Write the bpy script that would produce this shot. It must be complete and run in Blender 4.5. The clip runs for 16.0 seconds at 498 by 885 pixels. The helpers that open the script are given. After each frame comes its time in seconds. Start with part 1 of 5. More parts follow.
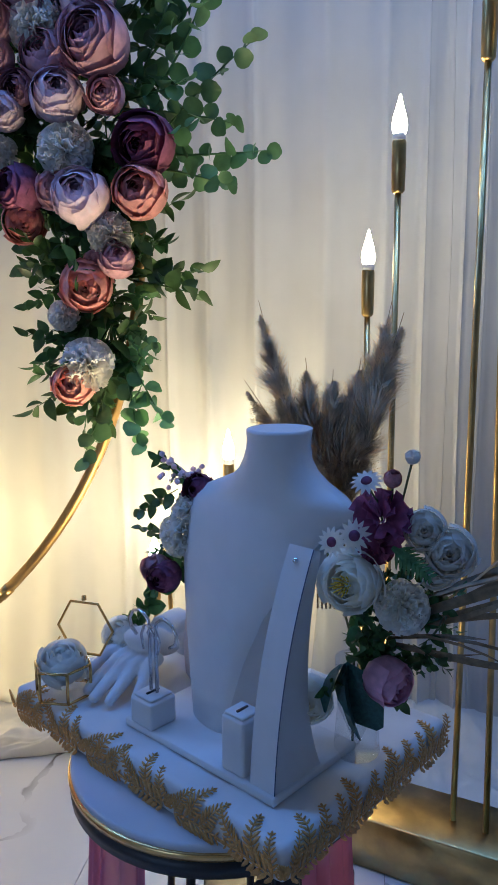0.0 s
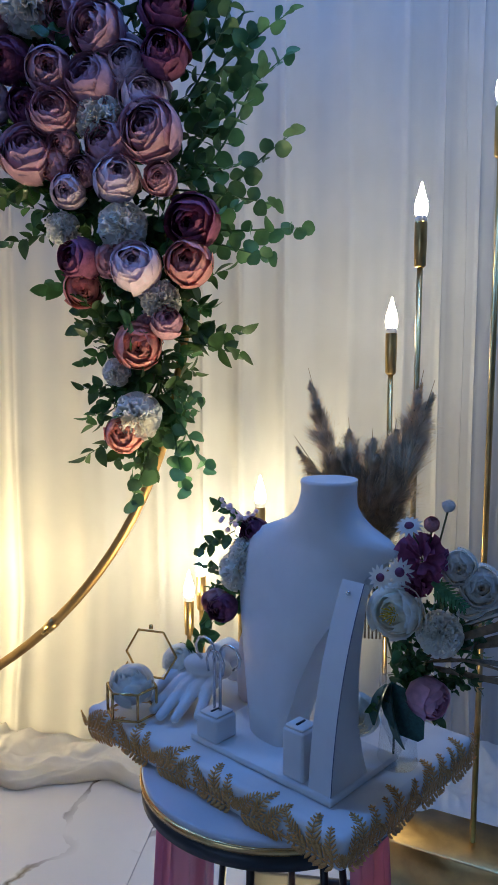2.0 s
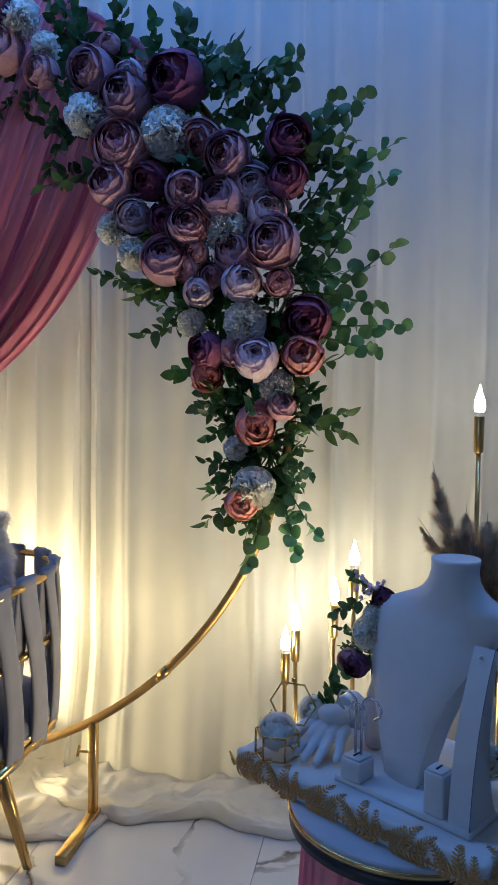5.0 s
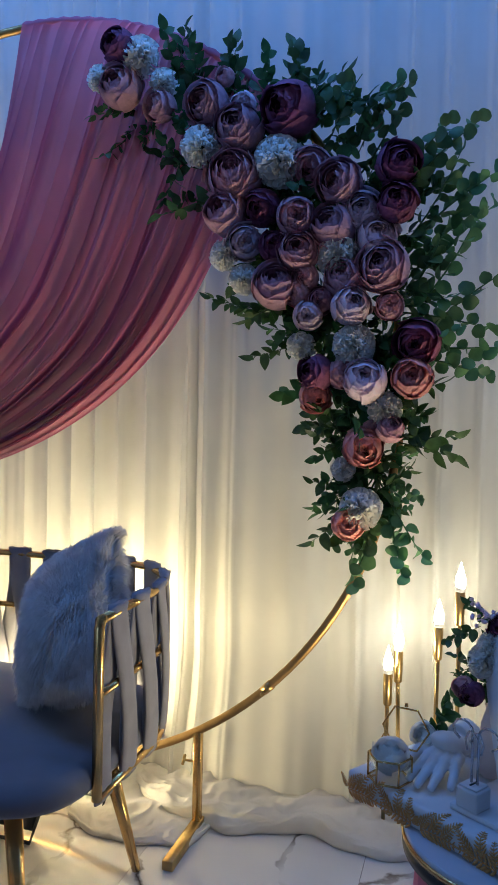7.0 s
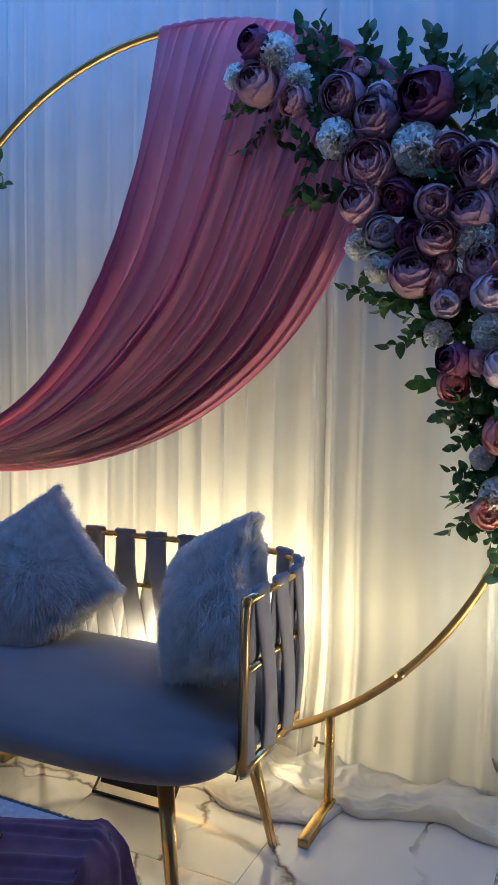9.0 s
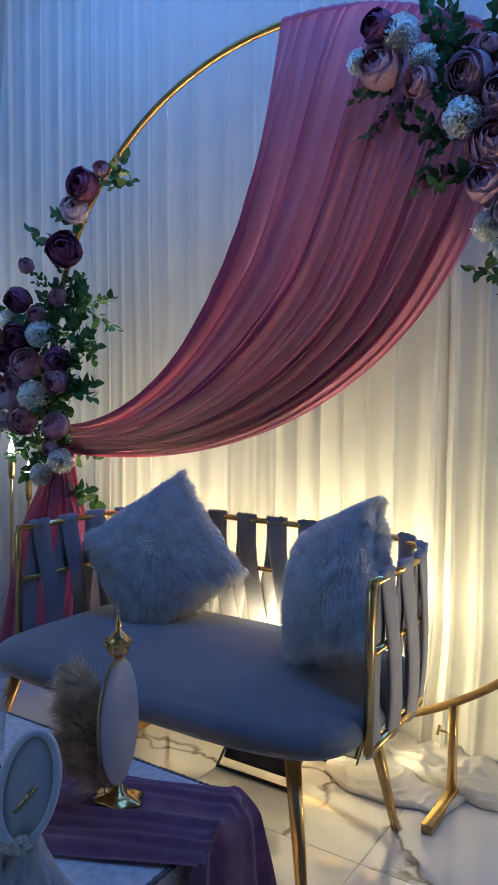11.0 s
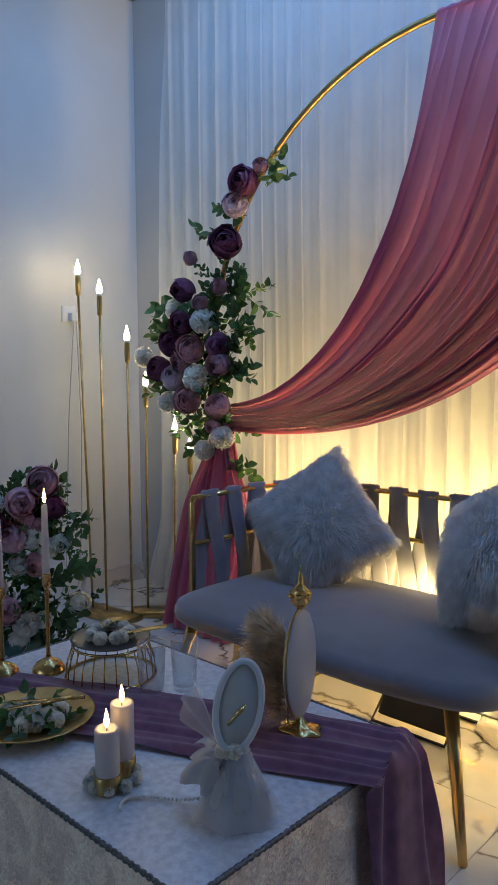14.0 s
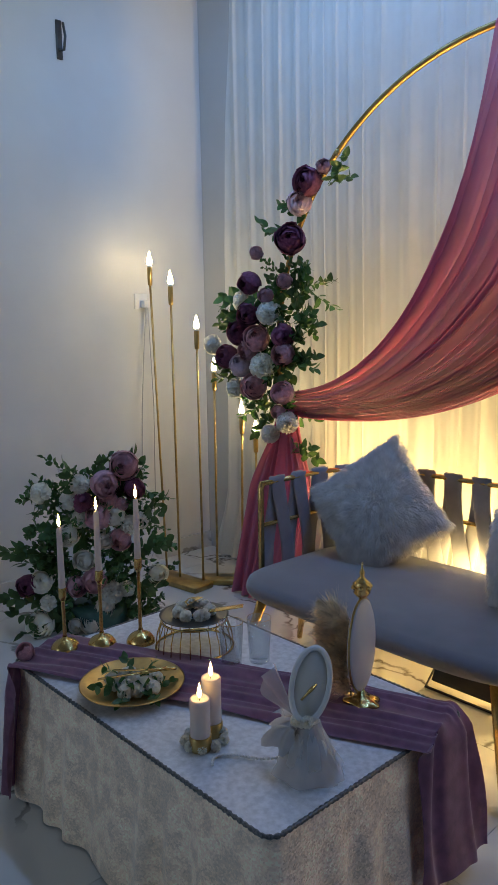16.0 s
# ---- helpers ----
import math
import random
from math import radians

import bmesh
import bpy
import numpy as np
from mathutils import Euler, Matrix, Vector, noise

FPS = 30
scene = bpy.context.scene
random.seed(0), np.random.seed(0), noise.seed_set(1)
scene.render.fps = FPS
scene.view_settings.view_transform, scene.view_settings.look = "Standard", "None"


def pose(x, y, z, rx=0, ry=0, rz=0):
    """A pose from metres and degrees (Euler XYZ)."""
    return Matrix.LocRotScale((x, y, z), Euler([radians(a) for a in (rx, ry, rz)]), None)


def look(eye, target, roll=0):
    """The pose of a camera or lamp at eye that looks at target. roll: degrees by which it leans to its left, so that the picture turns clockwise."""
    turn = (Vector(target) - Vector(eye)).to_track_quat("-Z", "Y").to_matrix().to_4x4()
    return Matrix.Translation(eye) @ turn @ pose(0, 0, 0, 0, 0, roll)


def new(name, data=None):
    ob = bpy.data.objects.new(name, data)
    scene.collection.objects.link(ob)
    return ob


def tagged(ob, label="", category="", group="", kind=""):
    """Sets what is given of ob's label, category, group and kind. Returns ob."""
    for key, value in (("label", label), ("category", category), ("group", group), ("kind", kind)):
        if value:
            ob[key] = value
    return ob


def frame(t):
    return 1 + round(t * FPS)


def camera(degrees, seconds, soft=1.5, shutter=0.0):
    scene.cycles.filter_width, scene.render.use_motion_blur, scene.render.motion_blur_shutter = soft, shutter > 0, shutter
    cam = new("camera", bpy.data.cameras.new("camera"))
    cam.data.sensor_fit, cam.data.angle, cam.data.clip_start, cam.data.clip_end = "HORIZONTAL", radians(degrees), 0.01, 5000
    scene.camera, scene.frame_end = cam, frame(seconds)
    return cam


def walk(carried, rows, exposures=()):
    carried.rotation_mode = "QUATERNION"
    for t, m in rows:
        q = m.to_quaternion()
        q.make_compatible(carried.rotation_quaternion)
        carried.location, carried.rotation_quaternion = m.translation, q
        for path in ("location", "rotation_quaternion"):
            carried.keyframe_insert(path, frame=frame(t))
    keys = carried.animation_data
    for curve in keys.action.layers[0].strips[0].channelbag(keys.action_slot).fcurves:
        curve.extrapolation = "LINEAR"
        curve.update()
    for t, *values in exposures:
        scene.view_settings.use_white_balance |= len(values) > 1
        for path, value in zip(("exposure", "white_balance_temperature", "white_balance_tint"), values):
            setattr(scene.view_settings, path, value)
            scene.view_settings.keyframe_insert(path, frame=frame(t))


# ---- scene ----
cam = camera(37.16, 16.0)
# seconds, eye x y z, yaw, pitch, roll
PATH = [
    (0.0, 0.0603, 0.075, 1.0802, 8.34, -9.05, -0.33),
    (0.5, 0.045, 0.0594, 1.0876, 8.41, -8.3, -0.17),
    (1.0, 0.03, 0.0311, 1.0885, 8.45, -7.51, -0.05),
    (1.5, 0.0161, -0.017, 1.0972, 8.39, -6.68, 0.09),
    (2.0, 0.0034, -0.0828, 1.1163, 8.31, -5.95, 0.15),
    (2.5, -0.0121, -0.1537, 1.1389, 8.15, -5.35, 0.33),
    (3.0, -0.033, -0.2048, 1.1575, 8.3, -4.66, 0.43),
    (3.2, -0.0432, -0.2226, 1.1662, 8.48, -4.47, 0.45),
    (5.3, -0.159, -0.3309, 1.2157, 11.58, -2.55, 1.01),
    (5.5, -0.1588, -0.3366, 1.2231, 12.36, -2.48, 1.11),
    (6.0, -0.1694, -0.3445, 1.2289, 13.96, -2.22, 1.17),
    (6.5, -0.1813, -0.3538, 1.2373, 15.63, -2.18, 1.21),
    (7.0, -0.2036, -0.3689, 1.2385, 17.23, -2.18, 1.25),
    (7.5, -0.2212, -0.388, 1.236, 19.05, -2.31, 1.2),
    (8.0, -0.2415, -0.4073, 1.2342, 20.87, -2.49, 1.15),
    (8.5, -0.2591, -0.4245, 1.2263, 22.8, -2.58, 1.07),
    (9.0, -0.2852, -0.4414, 1.2269, 24.8, -2.9, 0.97),
    (9.5, -0.3061, -0.4515, 1.2275, 26.97, -3.15, 0.86),
    (10.0, -0.3241, -0.456, 1.2207, 29.03, -3.35, 0.8),
    (12.3, -0.2977, -0.5838, 1.1956, 37.72, -3.95, 0.39),
    (12.5, -0.2978, -0.6004, 1.1974, 38.4, -4.1, 0.41),
    (13.0, -0.2907, -0.6367, 1.2027, 39.97, -4.41, 0.24),
    (13.5, -0.2889, -0.6675, 1.1972, 41.47, -4.65, 0.05),
    (14.0, -0.2777, -0.6999, 1.2132, 42.9, -5.22, -0.19),
    (14.5, -0.2572, -0.7407, 1.2504, 44.17, -5.94, -0.44),
    (15.0, -0.2277, -0.7901, 1.3008, 45.32, -6.83, -0.67),
    (15.5, -0.1927, -0.8423, 1.3459, 46.41, -7.8, -0.81),
    (16.0, -0.1493, -0.8801, 1.3846, 47.35, -8.84, -0.89),
]
walk(cam, [(t, pose(x, y, z, 90 + pitch, 0, yaw) @ pose(0, 0, 0, 0, 0, roll)) for t, x, y, z, yaw, pitch, roll in PATH],
     [(0.0, 0.58, 6300, 14), (3.0, 0.35, 6150, 13), (5.5, 0.02, 6150, 12), (6.5, -0.03, 6050, 13), (10.0, 0.06, 5800, 12), (12.5, 0.17, 6700, 10), (14.0, 0.33, 8300, 9), (16.0, 0.53, 9700, 9)])

# ---- light ----
world = bpy.data.worlds.new("world")
scene.world = world
world.use_nodes = True
world.node_tree.nodes["Background"].inputs[0].default_value = (0.10, 0.16, 0.32, 1)
world.node_tree.nodes["Background"].inputs[1].default_value = 0.3
scene.view_settings.exposure = 0.0


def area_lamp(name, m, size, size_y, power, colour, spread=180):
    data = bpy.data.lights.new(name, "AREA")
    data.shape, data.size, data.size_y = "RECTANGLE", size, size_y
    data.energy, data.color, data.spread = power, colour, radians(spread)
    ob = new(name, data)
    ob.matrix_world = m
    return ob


BLUE = (0.10, 0.34, 1.0)
# cool ceiling strip that washes the curtain, and a panel by the side wall
area_lamp("ceiling_strip", look((-0.7, 1.25, 3.24), (-0.7, 2.0, 1.9)), 4.8, 0.08, 43, BLUE)
area_lamp("ceiling_lamp", look((-2.7, 0.2, 3.24), (-3.7, 0.8, 2.6)), 0.9, 0.5, 8, (0.22, 0.50, 1.0))
# cool fill added before the south wall, which has no window
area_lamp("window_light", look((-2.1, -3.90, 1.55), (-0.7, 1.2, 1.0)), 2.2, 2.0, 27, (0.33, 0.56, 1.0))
# floodlight on the floor under the sofa, washing the curtain
WARM = (1.0, 0.82, 0.44)
area_lamp("flood_lamp", look((-1.525, 1.55, 0.13), (-1.40, 1.98, 0.45)), 0.26, 0.12, 22, WARM, 150)
# two fills added behind the sofa back, turned up the curtain
area_lamp("flood_lamp", look((-2.28, 1.79, 0.15), (-2.28, 1.94, 1.6)), 0.26, 0.12, 12, WARM, 90)
area_lamp("flood_lamp", look((-1.42, 1.77, 0.15), (-1.38, 1.93, 1.6)), 0.26, 0.12, 9, WARM, 90)
# another added fill, hidden behind the side table
area_lamp("flood_lamp", look((-0.06, 1.25, 0.13), (-0.85, 1.98, 1.50)), 0.26, 0.14, 7.5, WARM, 125)


# ---- materials ----
def mat(name, colour, rough=0.6, metal=0.0, vary=0.12, scale=8.0, bump=0.0, bump_scale=60.0, colour2=None,
        sheen=0.0, through_light=0.0, clear=0.0, random_hue=0.0, coat=0.0, detail=4.0, heart=0.0):
    m = bpy.data.materials.new(name)
    m.use_nodes = True
    nt = m.node_tree
    N, L = nt.nodes, nt.links
    b = N["Principled BSDF"]
    b.inputs["Roughness"].default_value = rough
    b.inputs["Metallic"].default_value = metal
    b.inputs["Sheen Weight"].default_value = sheen
    b.inputs["Coat Weight"].default_value = coat
    tc = N.new("ShaderNodeTexCoord")
    mp = N.new("ShaderNodeMapping")
    L.new(tc.outputs["Object"], mp.inputs[0])
    no = N.new("ShaderNodeTexNoise")
    no.inputs["Scale"].default_value, no.inputs["Detail"].default_value = scale, detail
    L.new(mp.outputs[0], no.inputs[0])
    ramp = N.new("ShaderNodeMix")
    ramp.data_type = "RGBA"
    c2 = colour2 or tuple(max(0, c * (1 - 2 * vary)) for c in colour)
    ramp.inputs[6].default_value, ramp.inputs[7].default_value = (*c2, 1), (*colour, 1)
    st = N.new("ShaderNodeMapRange")
    st.inputs[1].default_value, st.inputs[2].default_value = 0.35, 0.65
    L.new(no.outputs[0], st.inputs[0])
    L.new(st.outputs[0], ramp.inputs[0])
    out = ramp.outputs[2]
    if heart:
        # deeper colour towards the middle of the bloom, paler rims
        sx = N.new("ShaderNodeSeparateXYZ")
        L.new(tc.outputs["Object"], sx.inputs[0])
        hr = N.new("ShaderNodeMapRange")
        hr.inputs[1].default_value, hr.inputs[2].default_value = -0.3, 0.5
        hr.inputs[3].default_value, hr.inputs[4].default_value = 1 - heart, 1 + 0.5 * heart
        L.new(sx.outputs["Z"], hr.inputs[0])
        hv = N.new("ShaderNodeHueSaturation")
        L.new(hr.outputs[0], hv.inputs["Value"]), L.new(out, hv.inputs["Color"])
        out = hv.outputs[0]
    if random_hue:
        oi = N.new("ShaderNodeObjectInfo")
        hs = N.new("ShaderNodeHueSaturation")
        r1 = N.new("ShaderNodeMapRange")
        r1.inputs[3].default_value, r1.inputs[4].default_value = 0.5 - random_hue * 0.25, 0.5 + random_hue * 0.25
        r2 = N.new("ShaderNodeMapRange")
        r2.inputs[3].default_value, r2.inputs[4].default_value = 1 - random_hue * 3, 1 + random_hue * 3
        L.new(oi.outputs["Random"], r1.inputs[0]), L.new(oi.outputs["Random"], r2.inputs[0])
        L.new(r1.outputs[0], hs.inputs["Hue"]), L.new(r2.outputs[0], hs.inputs["Value"])
        L.new(out, hs.inputs["Color"])
        out = hs.outputs[0]
    L.new(out, b.inputs["Base Color"])
    if bump:
        n2 = N.new("ShaderNodeTexNoise")
        n2.inputs["Scale"].default_value, n2.inputs["Detail"].default_value = bump_scale, 3
        L.new(mp.outputs[0], n2.inputs[0])
        bp = N.new("ShaderNodeBump")
        bp.inputs["Strength"].default_value, bp.inputs["Distance"].default_value = bump, 0.004
        L.new(n2.outputs[0], bp.inputs["Height"])
        L.new(bp.outputs[0], b.inputs["Normal"])
    if through_light:
        tr = N.new("ShaderNodeBsdfTranslucent")
        mx = N.new("ShaderNodeMixShader")
        mx.inputs[0].default_value = through_light
        L.new(out, tr.inputs[0])
        L.new(b.outputs[0], mx.inputs[1]), L.new(tr.outputs[0], mx.inputs[2])
        L.new(mx.outputs[0], N["Material Output"].inputs[0])
        if clear:
            cl, m2 = N.new("ShaderNodeBsdfTransparent"), N.new("ShaderNodeMixShader")
            m2.inputs[0].default_value = clear
            L.new(mx.outputs[0], m2.inputs[1]), L.new(cl.outputs[0], m2.inputs[2])
            L.new(m2.outputs[0], N["Material Output"].inputs[0])
    return m


def glow(name, colour, strength):
    m = bpy.data.materials.new(name)
    m.use_nodes = True
    b = m.node_tree.nodes["Principled BSDF"]
    b.inputs["Base Color"].default_value = (*colour, 1)
    b.inputs["Emission Color"].default_value = (*colour, 1)
    b.inputs["Emission Strength"].default_value = strength
    return m


def glass(name):
    """Thin clear glass: see-through, with a gloss that grows at a slant."""
    m = bpy.data.materials.new(name)
    m.use_nodes = True
    N, L = m.node_tree.nodes, m.node_tree.links
    tr, gl, fr, mx = N.new("ShaderNodeBsdfTransparent"), N.new("ShaderNodeBsdfGlossy"), N.new("ShaderNodeLayerWeight"), N.new("ShaderNodeMixShader")
    tr.inputs[0].default_value = (0.93, 0.95, 0.95, 1)
    gl.inputs["Roughness"].default_value = 0.03
    fr.inputs[0].default_value = 0.12
    L.new(fr.outputs["Facing"], mx.inputs[0]), L.new(tr.outputs[0], mx.inputs[1]), L.new(gl.outputs[0], mx.inputs[2])
    L.new(mx.outputs[0], N["Material Output"].inputs[0])
    return m


def marble():
    m = bpy.data.materials.new("marble")
    m.use_nodes = True
    nt = m.node_tree
    N, L = nt.nodes, nt.links
    b = N["Principled BSDF"]
    b.inputs["Roughness"].default_value = 0.08
    tc = N.new("ShaderNodeTexCoord")
    oi = N.new("ShaderNodeObjectInfo")
    off = N.new("ShaderNodeVectorMath")
    off.operation = "SCALE"
    off.inputs[0].default_value = (31, 17, 5)
    L.new(oi.outputs["Random"], off.inputs["Scale"])
    add = N.new("ShaderNodeVectorMath")
    L.new(tc.outputs["Object"], add.inputs[0]), L.new(off.outputs[0], add.inputs[1])
    warp = N.new("ShaderNodeTexNoise")
    warp.inputs["Scale"].default_value, warp.inputs["Detail"].default_value = 2.2, 6
    L.new(add.outputs[0], warp.inputs[0])
    w2 = N.new("ShaderNodeVectorMath")
    w2.operation = "MULTIPLY_ADD"
    w2.inputs[1].default_value = (0.5, 0.5, 0.5)
    L.new(warp.outputs["Color"], w2.inputs[0]), L.new(add.outputs[0], w2.inputs[2])
    vo = N.new("ShaderNodeTexVoronoi")
    vo.feature = "DISTANCE_TO_EDGE"
    vo.inputs["Scale"].default_value = 2.0
    L.new(w2.outputs[0], vo.inputs[0])
    vein = N.new("ShaderNodeMapRange")
    vein.inputs[1].default_value, vein.inputs[2].default_value = 0.0, 0.022
    L.new(vo.outputs["Distance"], vein.inputs[0])
    n3 = N.new("ShaderNodeTexNoise")
    n3.inputs["Scale"].default_value = 3.1
    L.new(add.outputs[0], n3.inputs[0])
    gate = N.new("ShaderNodeMapRange")
    gate.inputs[1].default_value, gate.inputs[2].default_value = 0.42, 0.56
    gate.inputs[3].default_value, gate.inputs[4].default_value = 1.0, 0.0
    L.new(n3.outputs[0], gate.inputs[0])
    mx = N.new("ShaderNodeMath")
    mx.operation = "MAXIMUM"
    L.new(vein.outputs[0], mx.inputs[0]), L.new(gate.outputs[0], mx.inputs[1])
    cloud = N.new("ShaderNodeMix")
    cloud.data_type = "RGBA"
    cloud.inputs[6].default_value, cloud.inputs[7].default_value = (0.50, 0.485, 0.46, 1), (0.68, 0.67, 0.65, 1)
    L.new(n3.outputs[0], cloud.inputs[0])
    col = N.new("ShaderNodeMix")
    col.data_type = "RGBA"
    col.inputs[6].default_value = (0.10, 0.075, 0.055, 1)
    L.new(mx.outputs[0], col.inputs[0]), L.new(cloud.outputs[2], col.inputs[7])
    L.new(col.outputs[2], b.inputs["Base Color"])
    return m


def sequin(name, colour):
    m = bpy.data.materials.new(name)
    m.use_nodes = True
    nt = m.node_tree
    N, L = nt.nodes, nt.links
    b = N["Principled BSDF"]
    tc = N.new("ShaderNodeTexCoord")
    vo = N.new("ShaderNodeTexVoronoi")
    vo.inputs["Scale"].default_value = 230
    L.new(tc.outputs["Object"], vo.inputs[0])
    hs = N.new("ShaderNodeHueSaturation")
    hs.inputs["Color"].default_value = (*colour, 1)
    sp = N.new("ShaderNodeSeparateColor")
    L.new(vo.outputs["Color"], sp.inputs[0])
    mr = N.new("ShaderNodeMapRange")
    mr.inputs[3].default_value, mr.inputs[4].default_value = 0.80, 1.12
    L.new(sp.outputs[0], mr.inputs[0])
    big = N.new("ShaderNodeTexNoise")
    big.inputs["Scale"].default_value, big.inputs["Detail"].default_value = 20, 3
    L.new(tc.outputs["Object"], big.inputs[0])
    bg = N.new("ShaderNodeMapRange")
    bg.inputs[1].default_value, bg.inputs[2].default_value, bg.inputs[3].default_value, bg.inputs[4].default_value = 0.42, 0.58, 0.84, 1.10
    L.new(big.outputs[0], bg.inputs[0])
    mu = N.new("ShaderNodeMath")
    mu.operation = "MULTIPLY"
    L.new(mr.outputs[0], mu.inputs[0]), L.new(bg.outputs[0], mu.inputs[1])
    L.new(mu.outputs[0], hs.inputs["Value"])
    L.new(hs.outputs[0], b.inputs["Base Color"])
    b.inputs["Metallic"].default_value, b.inputs["Roughness"].default_value = 0.12, 0.36
    va = N.new("ShaderNodeVectorMath")
    va.operation = "MULTIPLY_ADD"
    va.inputs[1].default_value, va.inputs[2].default_value = (0.5, 0.5, 0.5), (-0.25, -0.25, -0.25)
    ge = N.new("ShaderNodeNewGeometry")
    ad = N.new("ShaderNodeVectorMath")
    L.new(vo.outputs["Color"], va.inputs[0])
    L.new(va.outputs[0], ad.inputs[0]), L.new(ge.outputs["Normal"], ad.inputs[1])
    L.new(ad.outputs[0], b.inputs["Normal"])
    return m


GOLD = mat("gold_metal", (0.80, 0.52, 0.20), 0.24, 1.0, 0.10, 14)
BRASS = mat("aged_brass", (0.62, 0.42, 0.17), 0.30, 1.0, 0.15, 20)
CURTAIN = mat("sheer_curtain", (0.84, 0.83, 0.79), 0.9, 0, 0.03, 6, 0.06, 400, through_light=0.5, clear=0.16)
WALL = mat("wall_paint", (0.70, 0.69, 0.67), 0.75, 0, 0.04, 2.0, 0.08, 90)
# darker copy of the wall paint: shade behind the curtain put into colour
WALL_SHADE = mat("grey_wall_paint", (0.46, 0.46, 0.45), 0.8, 0, 0.05, 2.0, 0.08, 90)
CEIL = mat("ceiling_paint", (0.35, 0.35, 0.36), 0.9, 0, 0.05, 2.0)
MARBLE = marble()
GROUT = mat("grout", (0.30, 0.28, 0.25), 0.8)
DRAPE = mat("rose_chiffon", (0.68, 0.215, 0.345), 0.75, 0, 0.06, 5, 0.05, 500, sheen=0.15, through_light=0.44, clear=0.07)
PLUM = mat("plum_cheesecloth", (0.25, 0.10, 0.17), 0.85, 0, 0.15, 30, 0.15, 300, sheen=0.3, through_light=0.12)
VELVET = mat("grey_velvet", (0.15, 0.15, 0.175), 0.85, 0, 0.08, 9, 0.08, 300, sheen=0.6)
STRAP = mat("grey_strap", (0.28, 0.27, 0.30), 0.85, 0, 0.10, 12, 0.08, 300, sheen=0.15)
FUR = mat("white_fur", (0.90, 0.88, 0.87), 0.85, 0, 0.10, 30, sheen=0.3, through_light=0.45)
WHITE = mat("white_leatherette", (0.72, 0.72, 0.72), 0.5, 0, 0.02, 30, 0.05, 600)
CLOTH = mat("white_satin", (0.72, 0.71, 0.70), 0.45, 0, 0.05, 10, 0.12, 40)
LACE = mat("gold_lace", (0.82, 0.43, 0.13), 0.45, 0.2, 0.25, 160, 0.3, 500)
SEQUIN = sequin("champagne_sequins", (1.0, 0.79, 0.62))
BLACK = mat("black_plastic", (0.02, 0.02, 0.02), 0.4)
WAX = mat("candle_wax", (0.80, 0.70, 0.66), 0.5, through_light=0.25, vary=0.03)
DARK_METAL = mat("dark_grey_metal", (0.12, 0.12, 0.12), 0.4, 0.8, 0.1, 30)
GLASS = glass("clear_glass")
BULB = glow("bulb_glow", (1.0, 0.91, 0.62), 50)
FLAME = glow("flame_glow", (1.0, 0.66, 0.28), 20)
SILVER = mat("silver_metal", (0.75, 0.76, 0.78), 0.25, 1.0, 0.05)
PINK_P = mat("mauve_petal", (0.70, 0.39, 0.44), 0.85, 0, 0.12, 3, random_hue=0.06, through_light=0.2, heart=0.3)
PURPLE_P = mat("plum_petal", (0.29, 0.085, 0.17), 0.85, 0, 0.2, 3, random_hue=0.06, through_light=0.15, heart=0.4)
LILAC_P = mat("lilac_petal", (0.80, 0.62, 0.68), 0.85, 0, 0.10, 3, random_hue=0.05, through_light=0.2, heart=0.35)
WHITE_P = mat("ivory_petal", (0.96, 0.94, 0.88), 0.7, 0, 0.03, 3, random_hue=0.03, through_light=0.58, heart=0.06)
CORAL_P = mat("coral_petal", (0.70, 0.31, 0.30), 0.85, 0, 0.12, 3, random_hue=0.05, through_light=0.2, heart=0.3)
LEAF = mat("green_leaf", (0.065, 0.16, 0.048), 0.45, 0, 0.2, 6, random_hue=0.09, through_light=0.3)
EUC = mat("eucalyptus_leaf", (0.095, 0.23, 0.085), 0.5, 0, 0.2, 6, random_hue=0.09, through_light=0.3)
DKLEAF = mat("dark_teal_leaf", (0.025, 0.11, 0.09), 0.45, 0, 0.2, 20)
STEM = mat("green_stem", (0.10, 0.12, 0.05), 0.6)
PAMPAS = mat("dried_pampas", (1.0, 0.82, 0.58), 0.9, 0, 0.25, 40, through_light=0.55)
PALM = mat("dried_palm", (0.30, 0.22, 0.13), 0.7, 0, 0.2, 20)
YELLOW = mat("yellow_stamen", (0.90, 0.60, 0.05), 0.7)
TULLE = mat("white_tulle", (0.75, 0.73, 0.74), 0.8, through_light=0.4)


# ---- mesh helpers ----
def part(name, bm, material, parent=None, label="", smooth=True):
    me = bpy.data.meshes.new(name)
    bm.normal_update()
    bm.to_mesh(me)
    bm.free()
    for p in me.polygons:
        p.use_smooth = smooth
    me.materials.append(material)
    ob = new(name, me)
    if parent is not None:
        ob.parent = parent
    if label:
        ob["label"] = label
    return ob


def shared(name, me, m, parent):
    ob = new(name, me)
    ob.parent, ob.matrix_basis = parent, m
    return ob


def thing(name, m, label, category, group="", kind=""):
    ob = new(name)
    ob.empty_display_size = 0.1
    ob.matrix_basis = m
    return tagged(ob, label, category, group, kind)


def box(bm, x0, x1, y0, y1, z0, z1, bevel=0.0, seg=2):
    r = bmesh.ops.create_cube(bm, size=1)
    for v in r["verts"]:
        v.co = Vector((x0 + (v.co.x + .5) * (x1 - x0), y0 + (v.co.y + .5) * (y1 - y0), z0 + (v.co.z + .5) * (z1 - z0)))
    if bevel:
        es = list({e for v in r["verts"] for e in v.link_edges})
        bmesh.ops.bevel(bm, geom=es, offset=bevel, segments=seg, affect="EDGES", profile=0.6)
    return bm


